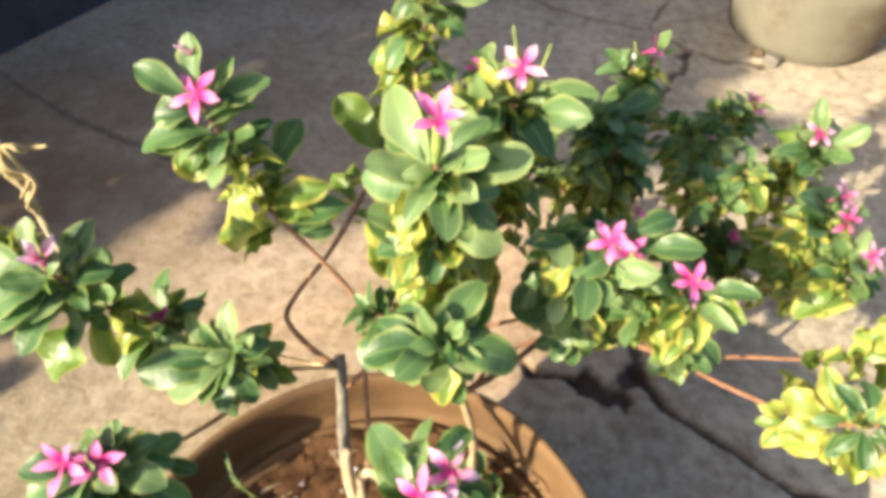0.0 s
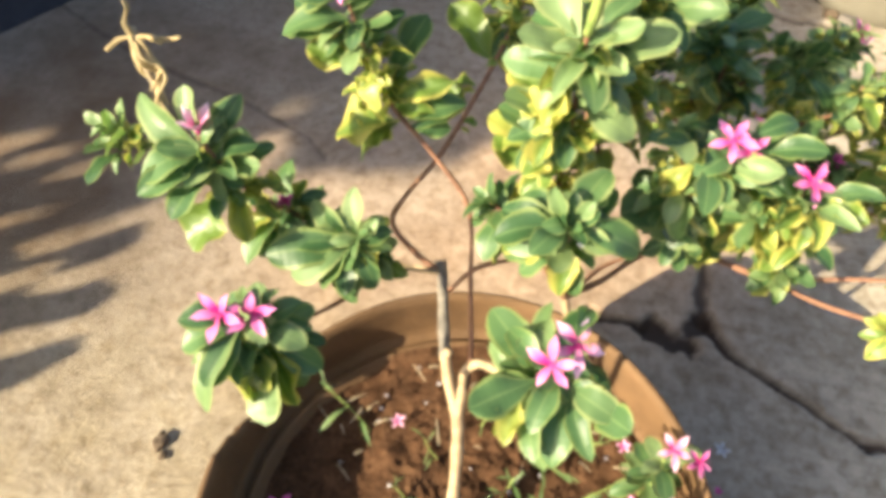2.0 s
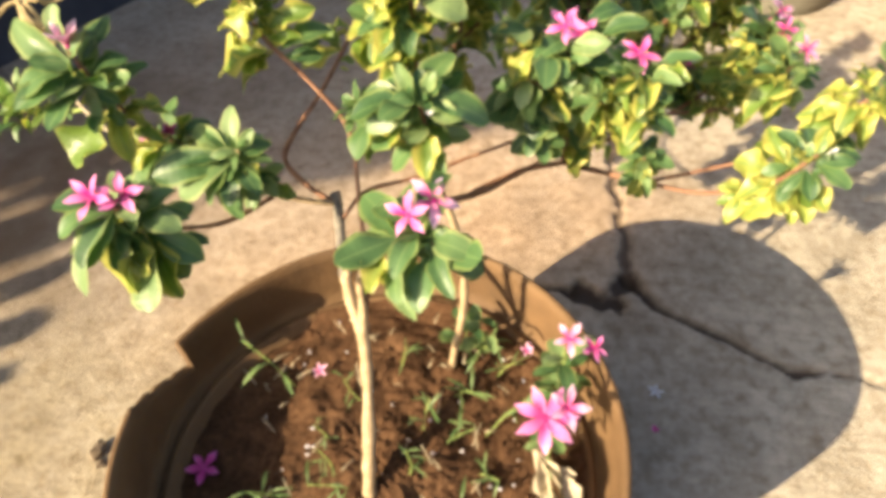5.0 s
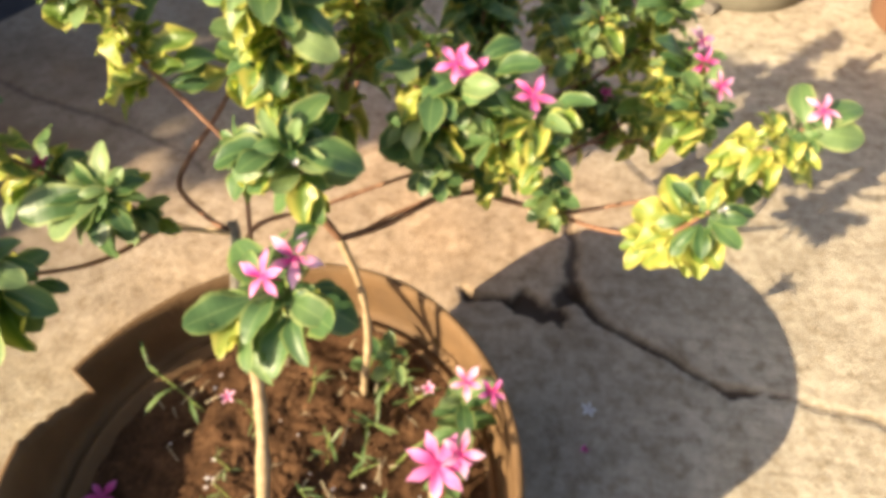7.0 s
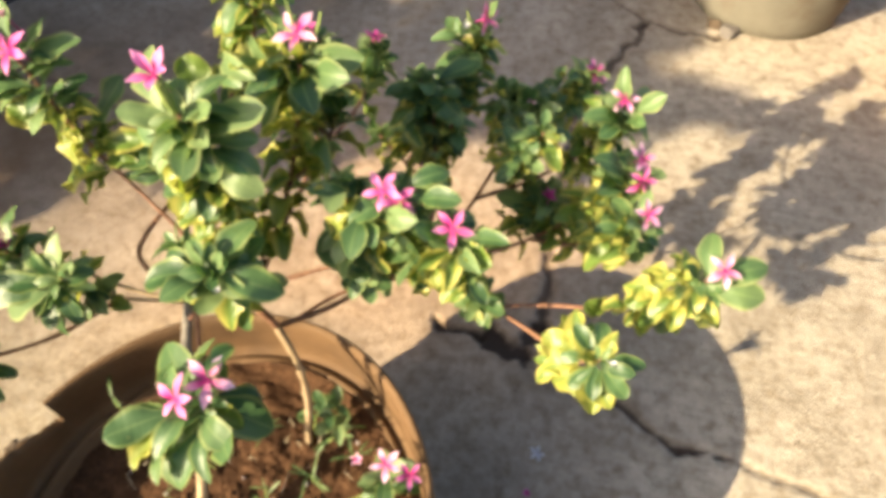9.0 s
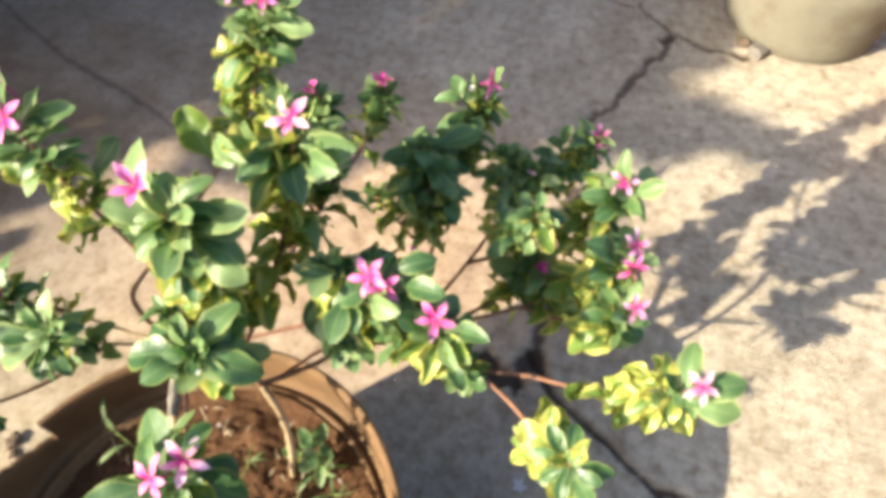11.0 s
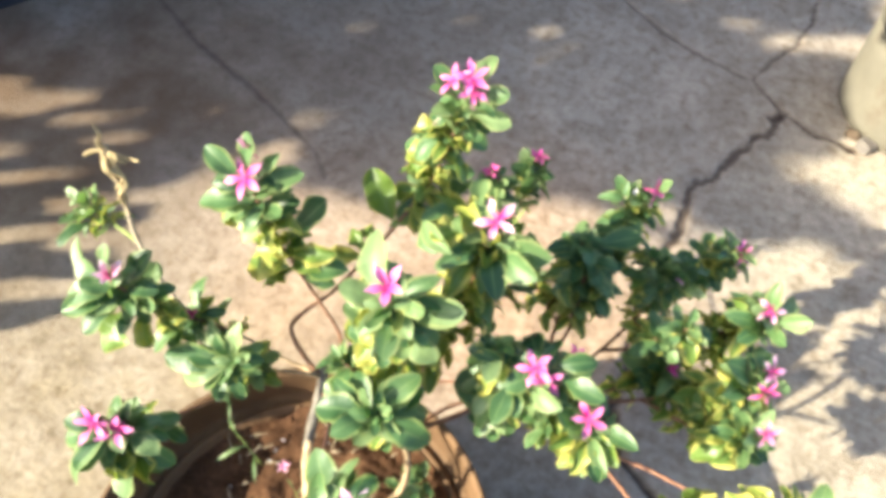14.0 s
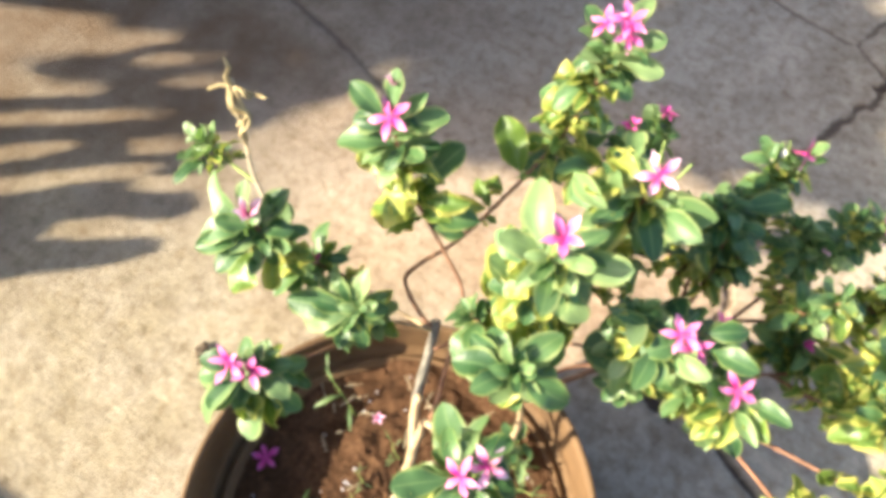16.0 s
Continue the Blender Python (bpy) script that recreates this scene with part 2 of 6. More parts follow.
def spline(points, steps=6):
    """A smooth line through the points."""
    p = [Vector(q) for q in points]
    p = [p[0] * 2 - p[1]] + p + [p[-1] * 2 - p[-2]]
    out = []
    for i in range(1, len(p) - 2):
        for k in range(steps):
            t = k / steps
            a, b, c, d = p[i - 1], p[i], p[i + 1], p[i + 2]
            out.append(0.5 * (2 * b + (c - a) * t + (2 * a - 5 * b + 4 * c - d) * t * t + (3 * b - a - 3 * c + d) * t ** 3))
    return out + [p[-2]]


def tube_data(line, r0, r1, sides=7, knobs=0.0):
    verts, faces = [], []
    up = Vector((0.3, 0.2, 1)).normalized()
    for i, p in enumerate(line):
        way = (line[min(i + 1, len(line) - 1)] - line[max(i - 1, 0)]).normalized()
        a = way.cross(up if abs(way.dot(up)) < 0.95 else Vector((1, 0, 0))).normalized()
        b = way.cross(a)
        r = r0 + (r1 - r0) * i / max(1, len(line) - 1)
        r *= 1 + knobs * noise.noise(p * 60)
        for k in range(sides):
            t = 2 * math.pi * k / sides
            verts.append(p + (a * math.cos(t) + b * math.sin(t)) * r)
    for i in range(len(line) - 1):
        for k in range(sides):
            j = (k + 1) % sides
            faces.append((i * sides + k, i * sides + j, (i + 1) * sides + j, (i + 1) * sides + k))
    faces.append(tuple(range(sides))[::-1])
    faces.append(tuple(range((len(line) - 1) * sides, len(line) * sides)))
    return verts, faces


def tube(name, points, r0, r1, mat, origin=(0, 0, 0), sides=7, knobs=0.15, steps=6):
    o = Vector(origin)
    verts, faces = tube_data([p - o for p in spline(points, steps)], r0, r1, sides, knobs)
    return mesh_of(name, verts, faces, mat)


def frame_from(way, up):
    """A turn with x along way and z as near to up as can be."""
    x = Vector(way).normalized()
    y = Vector(up).cross(x)
    y = y.normalized() if y.length > 1e-4 else x.orthogonal().normalized()
    z = x.cross(y)
    return Matrix(((x.x, y.x, z.x, 0), (x.y, y.y, z.y, 0), (x.z, y.z, z.z, 0), (0, 0, 0, 1)))


def leaf_mesh(name, mat, width=0.42, droop=0.25, fold=0.25, wave=0.05, twist=0.0, seed=0, widest=0.52, tip=0.7, rows=9, cols=6):
    """A blade one unit long, narrowed at both ends, folded along the midrib, wavy at the margin and bent down towards its tip."""
    rng = random.Random(seed)
    verts, faces, across, along = [], [], [], []
    ph, lean = rng.uniform(0, 6), rng.uniform(-0.05, 0.05)
    uneven = [(rng.uniform(0, 6), rng.uniform(0.03, 0.09)) for _ in range(2)]
    for i in range(rows + 1):
        t = 1 - (1 - i / rows) ** 1.3
        q = t ** (math.log(0.5) / math.log(widest))
        w = width * 0.5 * max(0.0, math.sin(math.pi * min(1.0, 0.03 + 0.97 * q))) ** (0.95 if t < widest else tip)
        if i == 0:
            w = 0.018
        if i == rows:
            w = 0.02 * width
        ang = droop * t * t * 1.6
        x = t * (1 - 0.18 * abs(droop) * t)
        z0 = -math.sin(ang) * t * 0.6
        for j in range(cols + 1):
            u = -1 + 2 * j / cols
            start, much = uneven[u > 0]
            half = w * (1 + much * math.sin(start + t * 11))
            z = z0 + (0.45 * abs(u) + 0.55 * u * u) * half * fold + wave * w * 2 * math.sin(ph + t * 11 + u * 2) * abs(u)
            y = u * half * math.cos(fold) + lean * t * t
            tw = twist * t
            verts.append((x, y * math.cos(tw) - (z - z0) * math.sin(tw), z0 + y * math.sin(tw) + (z - z0) * math.cos(tw)))
            across.append(u)
            along.append(t)
    n = cols + 1
    for i in range(rows):
        for j in range(cols):
            faces.append((i * n + j, (i + 1) * n + j, (i + 1) * n + j + 1, i * n + j + 1))
    return mesh_of(name, verts, faces, mat, True, {"across": across, "along": along})


def variants(mat, count, seed, width, droop, fold, wave, twist, tip=(0.58, 0.85)):
    rng = random.Random(seed)
    return [leaf_mesh("leaf", mat, rng.uniform(*width), rng.uniform(*droop), rng.uniform(*fold), wave, rng.uniform(-twist, twist), seed * 50 + i,
                      rng.uniform(0.52, 0.64), rng.uniform(*tip)) for i in range(count)]


GREEN_LEAVES = variants(GREEN, 12, 1, (0.46, 0.62), (0.0, 0.7), (0.1, 0.5), 0.08, 0.3, (0.42, 0.62))
LIGHT_LEAVES = variants(LIGHT, 10, 2, (0.46, 0.60), (-0.15, 0.55), (0.1, 0.5), 0.08, 0.3, (0.42, 0.62))
YELLOW_LEAVES = variants(YELLOW, 12, 3, (0.50, 0.70), (0.0, 0.9), (0.2, 0.75), 0.24, 0.6, (0.45, 0.66))
DRY_LEAVES = variants(DRY, 5, 4, (0.20, 0.30), (0.1, 0.5), (0.7, 1.1), 0.45, 1.4)
WEED_LEAVES = variants(WEED, 6, 5, (0.09, 0.15), (0.0, 0.9), (0.1, 0.4), 0.05, 0.3)


# ---- the ground ----
CRACKS = []


def crack(width, depth, *points):
    CRACKS.append((width, depth, points))


crack(0.007, 0.006, (-0.15, 2.02), (0.07, 1.866), (0.176, 1.805), (0.307, 1.759), (0.442, 1.735), (0.53, 1.655))
crack(0.007, 0.006, (0.442, 1.735), (0.449, 1.798), (0.514, 1.916), (0.545, 2.008), (0.553, 2.156))
crack(0.013, 0.008, (0.53, 1.66), (0.522, 1.598), (0.447, 1.473), (0.434, 1.418), (0.367, 1.296), (0.371, 1.176), (0.345, 1.0), (0.349, 0.849), (0.352, 0.793), (0.345, 0.70))
crack(0.010, 0.014, (0.54, 1.655), (0.614, 1.615), (0.714, 1.615))
crack(0.024, 0.010, (0.51, 1.618), (0.532, 1.652))
crack(0.030, 0.014, (0.255, 0.662), (0.29, 0.650), (0.315, 0.642))
crack(0.020, 0.012, (0.325, 0.675), (0.345, 0.70))
crack(0.016, 0.014, (0.16, 0.675), (0.197, 0.669), (0.24, 0.667))
crack(0.009, 0.013, (0.345, 0.70), (0.365, 0.672), (0.389, 0.634), (0.493, 0.577), (0.571, 0.523), (0.662, 0.515))
crack(0.006, 0.006, (0.662, 0.515), (0.78, 0.49), (1.0, 0.40), (1.4, 0.34))
crack(0.007, 0.003, (-1.35, 1.42), (-1.093, 1.276), (-0.914, 1.185), (-0.627, 1.083), (-0.458, 1.002), (-0.40, 0.945))


def ground():
    step, x0, x1, y0, y1 = 0.006, -1.9, 1.7, -0.7, 2.5
    nx, ny = int(round((x1 - x0) / step)) + 1, int(round((y1 - y0) / step)) + 1
    gx, gy = np.meshgrid(x0 + step * np.arange(nx), y0 + step * np.arange(ny))
    wob = 0.003 * np.sin(gx * 41 + 2 * np.sin(gy * 37)) + 0.003 * np.sin(gy * 63 + 1.5 * np.sin(gx * 51)) + 0.0012 * np.sin(gx * 190 + gy * 160)
    z = 0.0025 * np.sin(gx * 5.1 + 1.3) * np.sin(gy * 4.3) 
    gaping = np.zeros_like(gx)
    for width, depth, pts in CRACKS:
        d = np.full_like(gx, 9.0)
        for (ax, ay), (bx, by) in zip(pts[:-1], pts[1:]):
            ux, uy = bx - ax, by - ay
            t = np.clip(((gx + wob - ax) * ux + (gy - wob - ay) * uy) / (ux * ux + uy * uy), 0, 1)
            d = np.minimum(d, np.hypot(gx + wob - ax - t * ux, gy - wob - ay - t * uy))
        w = width * (1 + 0.45 * np.sin(gx * 37 + gy * 29) * np.sin(gx * 23 - gy * 19) + 0.25 * np.sin(gx * 17 + gy * 13))
        d = d + 0.10 * width * (np.sin(gx * 171 + 2 * np.sin(gy * 97)) + np.sin(gy * 193 + 2 * np.sin(gx * 113)))
        f = np.clip((np.maximum(w * 0.62, 0.0025) - d) / 0.007 + 0.6, 0, 1)
        f = f * f * (3 - 2 * f)
        z -= depth * f
        gaping = np.maximum(gaping, np.minimum(1, f * min(1.0, 0.50 + depth * 40)))
    # brown dirt that gathers along the foot of the wall
    away = ((gx + 1.62) * 2.18 - (gy - 0.74) * 1.32) / math.hypot(2.18, 1.32)
    dirt = np.clip((1.15 - away - 0.06 * np.sin(gx * 7 + gy * 5) - 0.03 * np.sin(gx * 19 - gy * 13)) / 0.66, 0, 1)
    dirt = dirt * dirt * (3 - 2 * dirt) * np.clip((2.1 - gy) / 1.1, 0.45, 1) * np.clip((away + 0.5) / 0.3, 0, 1) * np.clip((gy + 0.3) / 0.5, 0, 1)
    # reddish soil washed over the concrete behind the pot
    wash = np.clip(1.35 - np.hypot((gx - 0.02) / 0.52, (gy - 0.82) / 0.42) - 0.12 * np.sin(gx * 9 + gy * 4) - 0.08 * np.sin(gy * 15 - gx * 6), 0, 1)
    # greyer, older concrete on the near side
    dust = np.clip(0.5 - (gx + 0.22 + 0.05 * np.sin(gy * 9)) / 0.35, 0, 1) * np.clip(0.5 - (gy - 0.62 + 0.05 * np.sin(gx * 8)) / 0.4, 0, 1)
    # a paler slab beyond the long crack
    pale = np.clip((gx - 0.36 - 0.10 * np.clip(gy - 1.2, 0, 1)) / 0.25 + 0.1 * np.sin(gy * 6), 0, 1) * np.clip((1.9 - gy) / 0.3, 0, 1)
    rim = np.minimum.reduce([gx - x0, x1 - gx, gy - y0, y1 - gy])
    z *= np.clip(rim / 0.1, 0, 1)
    verts = np.stack([gx.ravel(), gy.ravel(), z.ravel()], 1)
    k = np.arange(nx * ny).reshape(ny, nx)
    quads = np.stack([k[:-1, :-1].ravel(), k[:-1, 1:].ravel(), k[1:, 1:].ravel(), k[1:, :-1].ravel()], 1).tolist()
    n, far = nx * ny, 400.0
    verts = np.vstack([verts, [(-far, -far, 0), (far, -far, 0), (far, far, 0), (-far, far, 0)]])
    c = [int(k[0, 0]), int(k[0, -1]), int(k[-1, -1]), int(k[-1, 0])]
    quads += [[n, n + 1, c[1], c[0]], [n + 1, n + 2, c[2], c[1]], [n + 2, n + 3, c[3], c[2]], [n + 3, n, c[0], c[3]]]
    me = mesh_of("ground", verts.tolist(), quads, CONCRETE, True, {"crack": np.concatenate([gaping.ravel(), np.zeros(4)]), "dirt": np.concatenate([dirt.ravel(), np.zeros(4)]), "wash": np.concatenate([wash.ravel(), np.zeros(4)]), "dust": np.concatenate([dust.ravel(), np.zeros(4)]), "pale": np.concatenate([pale.ravel(), np.zeros(4)])})
    tagged(new("ground", me), "worn grey-brown concrete yard with dark branching cracks", "ground", kind="structure")


ground()


# ---- lathe-turned pots ----
def lathe(name, profile, mat, angles, lower=None, floor=True):
    """Turns (radius, height) pairs round z; lower(angle, height) may sink the rim."""
    verts, faces = [], []
    n = len(angles)
    for r, z in profile:
        for a in angles:
            dz = lower(a, z) if lower else 0.0
            wob = 1 + 0.009 * math.sin(3 * a + 4.1) + 0.002 * math.sin(7 * a)
            verts.append((r * wob * math.cos(a), r * wob * math.sin(a), z - dz))
    for i in range(len(profile) - 1):
        for k in range(n):
            j = (k + 1) % n
            faces.append((i * n + k, i * n + j, (i + 1) * n + j, (i + 1) * n + k))
    if floor:
        faces.append(tuple(range(n))[::-1])
    return mesh_of(name, verts, faces, mat)


def round_angles(n, extra=()):
    return sorted([2 * math.pi * k / n for k in range(n)] + [radians(e) for e in extra])


POT_AT = Vector((-0.002, 0.230, 0.0))
POT_H, SOIL_Z = 0.320, 0.238


def chip(a, z):
    """The rim is broken away on one side: a sharp drop, then a slope back up."""
    d = math.degrees(a)
    if z < 0.262 or not 159.0 < d < 178.0:
        return 0.0
    ragged = 0.004 * math.sin(d * 2.1) + 0.003 * math.sin(d * 5.3)
    return (0.042 * min(1.0, (178.0 - d) / 17.0) + ragged * 0.6) * (z - 0.262) / (POT_H - 0.262)


def sunk(x):
    """How far the soil has sunk towards the chipped side; x from the pot's middle."""
    t = min(1.0, max(0.0, (-x - 0.075) / 0.075))
    return 0.019 * t * t * (3 - 2 * t)


def plant_pot():
    pot = thing("plant_pot", POT_AT, "large round brown clay pot with a chipped rim, standing on concrete", "pot")
    angles = round_angles(120, (158.9, 159.1, 160.2, 163.1, 166.3, 169.7, 172.4, 178.0, 179.2))
    body = [(0.185, 0.0), (0.193, 0.006), (0.208, 0.10), (0.222, 0.20), (0.226, 0.238), (0.2265, 0.244)]
    part("body", lathe("body", body + [(0.218, 0.244), (0.205, 0.16), (0.02, 0.15)], POT_CLAY, angles), pot)
    band = [(0.228, 0.238), (0.238, 0.243), (0.2425, 0.252), (0.246, 0.264), (0.2495, 0.29), (0.2515, 0.312), (0.250, 0.319), (0.247, 0.321), (0.243, 0.319),
            (0.2405, 0.308), (0.2400, 0.285), (0.2395, 0.264), (0.239, 0.252), (0.236, 0.243), (0.225, 0.236)]
    part("rim", lathe("rim", band, POT_CLAY, angles, chip, False), pot, "broad brown rim band, chipped on one side")
    n, rings = 170, 62
    verts, faces = [(0, 0, SOIL_Z + 0.004)], []
    for i in range(1, rings + 1):
        r = 0.2165 * i / rings
        for k in range(n):
            a = 2 * math.pi * k / n
            x, y = r * math.cos(a), r * math.sin(a)
            p = Vector((x, y, 0))
            z = 0.008 * noise.noise(p * 11) + 0.008 * noise.noise(p * 34) + 0.007 * abs(noise.noise(p * 80)) + 0.004 * noise.noise(p * 170) + 0.006 * (r / 0.2165) ** 8 - sunk(x)
            z += 0.012 * math.exp(-((x + 0.01) ** 2 + (y + 0.02) ** 2) / 0.004)
            verts.append((x, y, SOIL_Z + z))
    for k in range(n):
        faces.append((0, 1 + k, 1 + (k + 1) % n))
    for i in range(rings - 1):
        for k in range(n):
            j = (k + 1) % n
            faces.append((1 + i * n + k, 1 + (i + 1) * n + k, 1 + (i + 1) * n + j, 1 + i * n + j))
    soil = place_at(new("potting_soil", mesh_of("potting_soil", verts, faces, SOIL)), POT_AT)
    tagged(soil, "dry reddish-brown crumbly soil filling the brown pot", "soil", kind="stuff")


plant_pot()


# ---- the flowering plant ----
ROOT = Vector((-0.008, 0.185, SOIL_Z))
PLANT = thing("periwinkle_plant", ROOT, "bushy green periwinkle with pink flowers and yellowing leaves in a pot", "plant")
dice = random.Random(11)


def petal_mesh(mat, seed, width=0.36, cup=0.15):
    rng = random.Random(seed)
    verts, faces, along, across = [], [], [], []
    rows, cols = 6, 4
    lean = rng.uniform(-0.10, 0.10)
    for i in range(rows + 1):
        t = i / rows
        w = width * (0.16 + 0.84 * math.sin(math.pi * min(1.0, 0.06 + t * 0.86)) ** 0.9) * (1.0 if t < 0.7 else 1 - (t - 0.7) * 2.7)
        for j in range(cols + 1):
            u = -1 + 2 * j / cols
            z = cup * (t - 0.55) ** 2 * -1.2 + 0.05 + 0.06 * u * u * w * 4 * (1 - t) + 0.03 * math.sin(t * 5 + u * 2 + seed)
            verts.append((0.10 + t * 0.90, u * w * 0.5 + lean * t * t, z))
            along.append(t)
            across.append(u)
    n = cols + 1
    for i in range(rows):
        for j in range(cols):
            faces.append((i * n + j, (i + 1) * n + j, (i + 1) * n + j + 1, i * n + j + 1))
    return mesh_of("petal", verts, faces, mat, True, {"along": along, "across": across})


PETALS = {"pink": [petal_mesh(PINK, s, 0.37) for s in range(6)], "pale": [petal_mesh(PALE_PINK, s + 9, 0.38) for s in range(6)],
          "deep": [petal_mesh(DEEP_PINK, s + 20, 0.44) for s in range(3)], "white": [petal_mesh(WHITE_PETAL, s + 30, 0.4) for s in range(2)], "withered": [petal_mesh(TAN_PETAL, s + 40, 0.5, 0.6) for s in range(3)]}
TUBE = {}


def flower_tube(mat):
    """The slender tube under the petals with a small raised eye, 1 long, along z."""
    if mat.name not in TUBE:
        prof = [(0.03, -1.1), (0.045, -0.7), (0.05, -0.3), (0.09, -0.05), (0.12, 0.04), (0.05, 0.06), (0.035, 0.02)]
        TUBE[mat.name] = lathe("flower", prof, mat, round_angles(8))
    return TUBE[mat.name]


def flower(at, facing, radius=0.022, tint="pink", owner=None, spin=None, closed=0.0, petals=5, origin=None):
    owner, origin = owner or PLANT, ROOT if origin is None else origin
    z = Vector(facing).normalized()
    turn = frame_from(z.orthogonal(), z)
    spin = dice.uniform(0, 6.28) if spin is None else radians(spin)
    m = Matrix.Translation(Vector(at) - origin) @ turn @ Matrix.Rotation(spin, 4, "Z") @ Matrix.Scale(radius * 0.93, 4)
    eye = part("flower", flower_tube({"white": WHITE_PETAL, "withered": TAN_PETAL}.get(tint, DEEP_PINK)), owner, {"pink": "bright pink five-petalled flower", "pale": "pale pink five-petalled flower",
               "deep": "deep pink half-open flower", "white": "small white blossom", "withered": "withered tan flower"}[tint], m)
    for k in range(petals):
        a = 2 * math.pi * k / petals + dice.uniform(-0.13, 0.13)
        tilt = -closed + dice.uniform(-0.22, 0.16)
        pm = Matrix.Rotation(a, 4, "Z") @ Matrix.Rotation(tilt, 4, "Y") @ Matrix.Scale(dice.uniform(0.9, 1.08), 4)
        part("petal", dice.choice(PETALS[tint]), eye, place=pm)
    return eye


def leaf(owner, at, way, up, length, kind, origin=None, roll=0.0):
    origin = ROOT if origin is None else origin
    pool = {"g": GREEN_LEAVES, "l": LIGHT_LEAVES, "y": YELLOW_LEAVES, "d": DRY_LEAVES, "w": WEED_LEAVES}[kind]
    m = Matrix.Translation(Vector(at) - origin) @ frame_from(way, up) @ Matrix.Rotation(roll, 4, "X") @ Matrix.Diagonal((length, length * dice.uniform(0.9, 1.1), length, 1))
    return part("leaf", dice.choice(pool), owner, place=m)


LINES = []


def shoot(points, pairs, size, span, yellow=0.35, stem=RED_STEM, r=(0.0025, 0.0015), spin=None, light=0.25, top=0.0, flat=0.0, axis=None, axil=0.75, bare=0.0):
    """A twig along the points, whose last span metres carry leaves in crossed pairs: small and steep at the tip, then large and
    spreading, further down flatter, smaller and yellower. flat: how far the upper leaves spread; bare: how much of the tip these leave free."""
    points = [Vector(q) for q in points]
    points[-1] = points[-1] + (points[-1] - points[-2]).normalized() * 0.009
    branch = part("branch", tube("branch", points, r[0], r[1], stem, ROOT, 6, 0.2, 5), PLANT)
    line = spline(points, 10)
    lengths = [0.0]
    for a, b in zip(line[:-1], line[1:]):
        lengths.append(lengths[-1] + (b - a).length)
    whole = lengths[-1]
    spin = dice.uniform(0, 3.1) if spin is None else radians(spin)
    pairs = int(round(pairs * 1.35))
    LINES.append(line)
    for i in range(pairs):
        f = i / max(1, pairs - 1)
        back = bare + (span - bare) * f ** 1.35 + dice.uniform(-0.002, 0.002) * (i > 0)
        s = max(0.0, whole - max(0.0, back))
        k = max(1, next((q for q, v in enumerate(lengths) if v >= s), len(line) - 1))
        t = (s - lengths[k - 1]) / max(1e-6, lengths[k] - lengths[k - 1])
        at = line[k - 1].lerp(line[k], t)
        way = (line[k] - line[k - 1]).normalized()
        if axis is not None:
            way = way.lerp(Vector(axis).normalized(), 0.8 * (1 - f)).normalized()
        side = way.orthogonal().normalized()
        for half in (0, 1):
            a = spin + i * 1.5708 + half * math.pi + dice.uniform(-0.25, 0.25) + i * 0.15
            out = (Matrix.Rotation(a, 3, way) @ side).normalized()
            grown = min(1.0, i / 2.2 + top + bare * 30)
            spread = radians(24 + 30 * grown + flat * 12) + radians(30) * f + dice.uniform(-0.16, 0.16)
            heading = way * math.cos(spread) + out * math.sin(spread)
            heading.z -= 0.22 * f * dice.uniform(0.0, 1.2)
            length = size * 1.04 * (0.40 + 0.66 * grown) * dice.uniform(0.84, 1.12) * (1 - 0.30 * max(0, f - 0.45))
            turned = min(0.92, yellow + 0.12) * max(0.0, f * (1.7 if yellow < 0.85 else 2.6) - 0.28)
            kind = "y" if dice.random() < turned else ("l" if dice.random() < light + 0.12 + 0.35 * (i < 1) else "g")
            leaf(branch, at, heading, way + Vector((0, 0, 0.35)), length * (0.92 if kind == "y" else 1), kind, roll=dice.uniform(-0.3, 0.3))
            # the small leaves in the axil
            if f > 0.15 and dice.random() < axil:
                for _ in range(2):
                    lean = (heading * dice.uniform(0.3, 0.9) + way * dice.uniform(0.1, 0.7) + out.cross(way) * dice.uniform(-0.9, 0.9)).normalized()
                    small = "y" if dice.random() < turned * 0.9 else ("l" if dice.random() < light + 0.1 else "g")
                    leaf(branch, at + way * dice.uniform(-0.004, 0.008), lean, way + Vector((0, 0, 0.5)), length * dice.uniform(0.45, 0.75), small, roll=dice.uniform(-0.5, 0.5))
    return branch


def twig(points, r0, r1, mat, label=""):
    return part("branch", tube("branch", points, r0, r1, mat, ROOT, 8, 0.3, 6), PLANT, label)


# woody stems
FORK = (-0.014, 0.303, 0.371)
KNEE = (-0.050, 0.418, 0.440)
HUB = (0.067, 0.390, 0.474)
LEFT = (0.046, 0.395, 0.505)
EAST = (0.185, 0.500, 0.432)
part("stem", tube("stem", [ROOT + Vector((0, -0.012, -0.03)), (-0.006, 0.210, 0.272), (-0.008, 0.258, 0.32), (-0.013, 0.300, 0.368), (-0.026, 0.326, 0.392), (-0.035, 0.350, 0.408)], 0.0074, 0.0052, WOOD_STEM, ROOT, 10, 0.3, 8), PLANT, "pale woody main stem")
twig([(-0.034, 0.347, 0.406), (-0.040, 0.372, 0.42), (-0.046, 0.400, 0.433), KNEE, (-0.054, 0.428, 0.447)], 0.0056, 0.0058, GREY_STEM, "grey woody fork")
twig([(-0.034, 0.350, 0.408), (-0.029, 0.346, 0.416)], 0.0048, 0.0040, WOOD_STEM, "pale cut stub")
twig([KNEE, (-0.066, 0.416, 0.446), (-0.078, 0.418, 0.444)], 0.0030, 0.0022, WOOD_STEM)
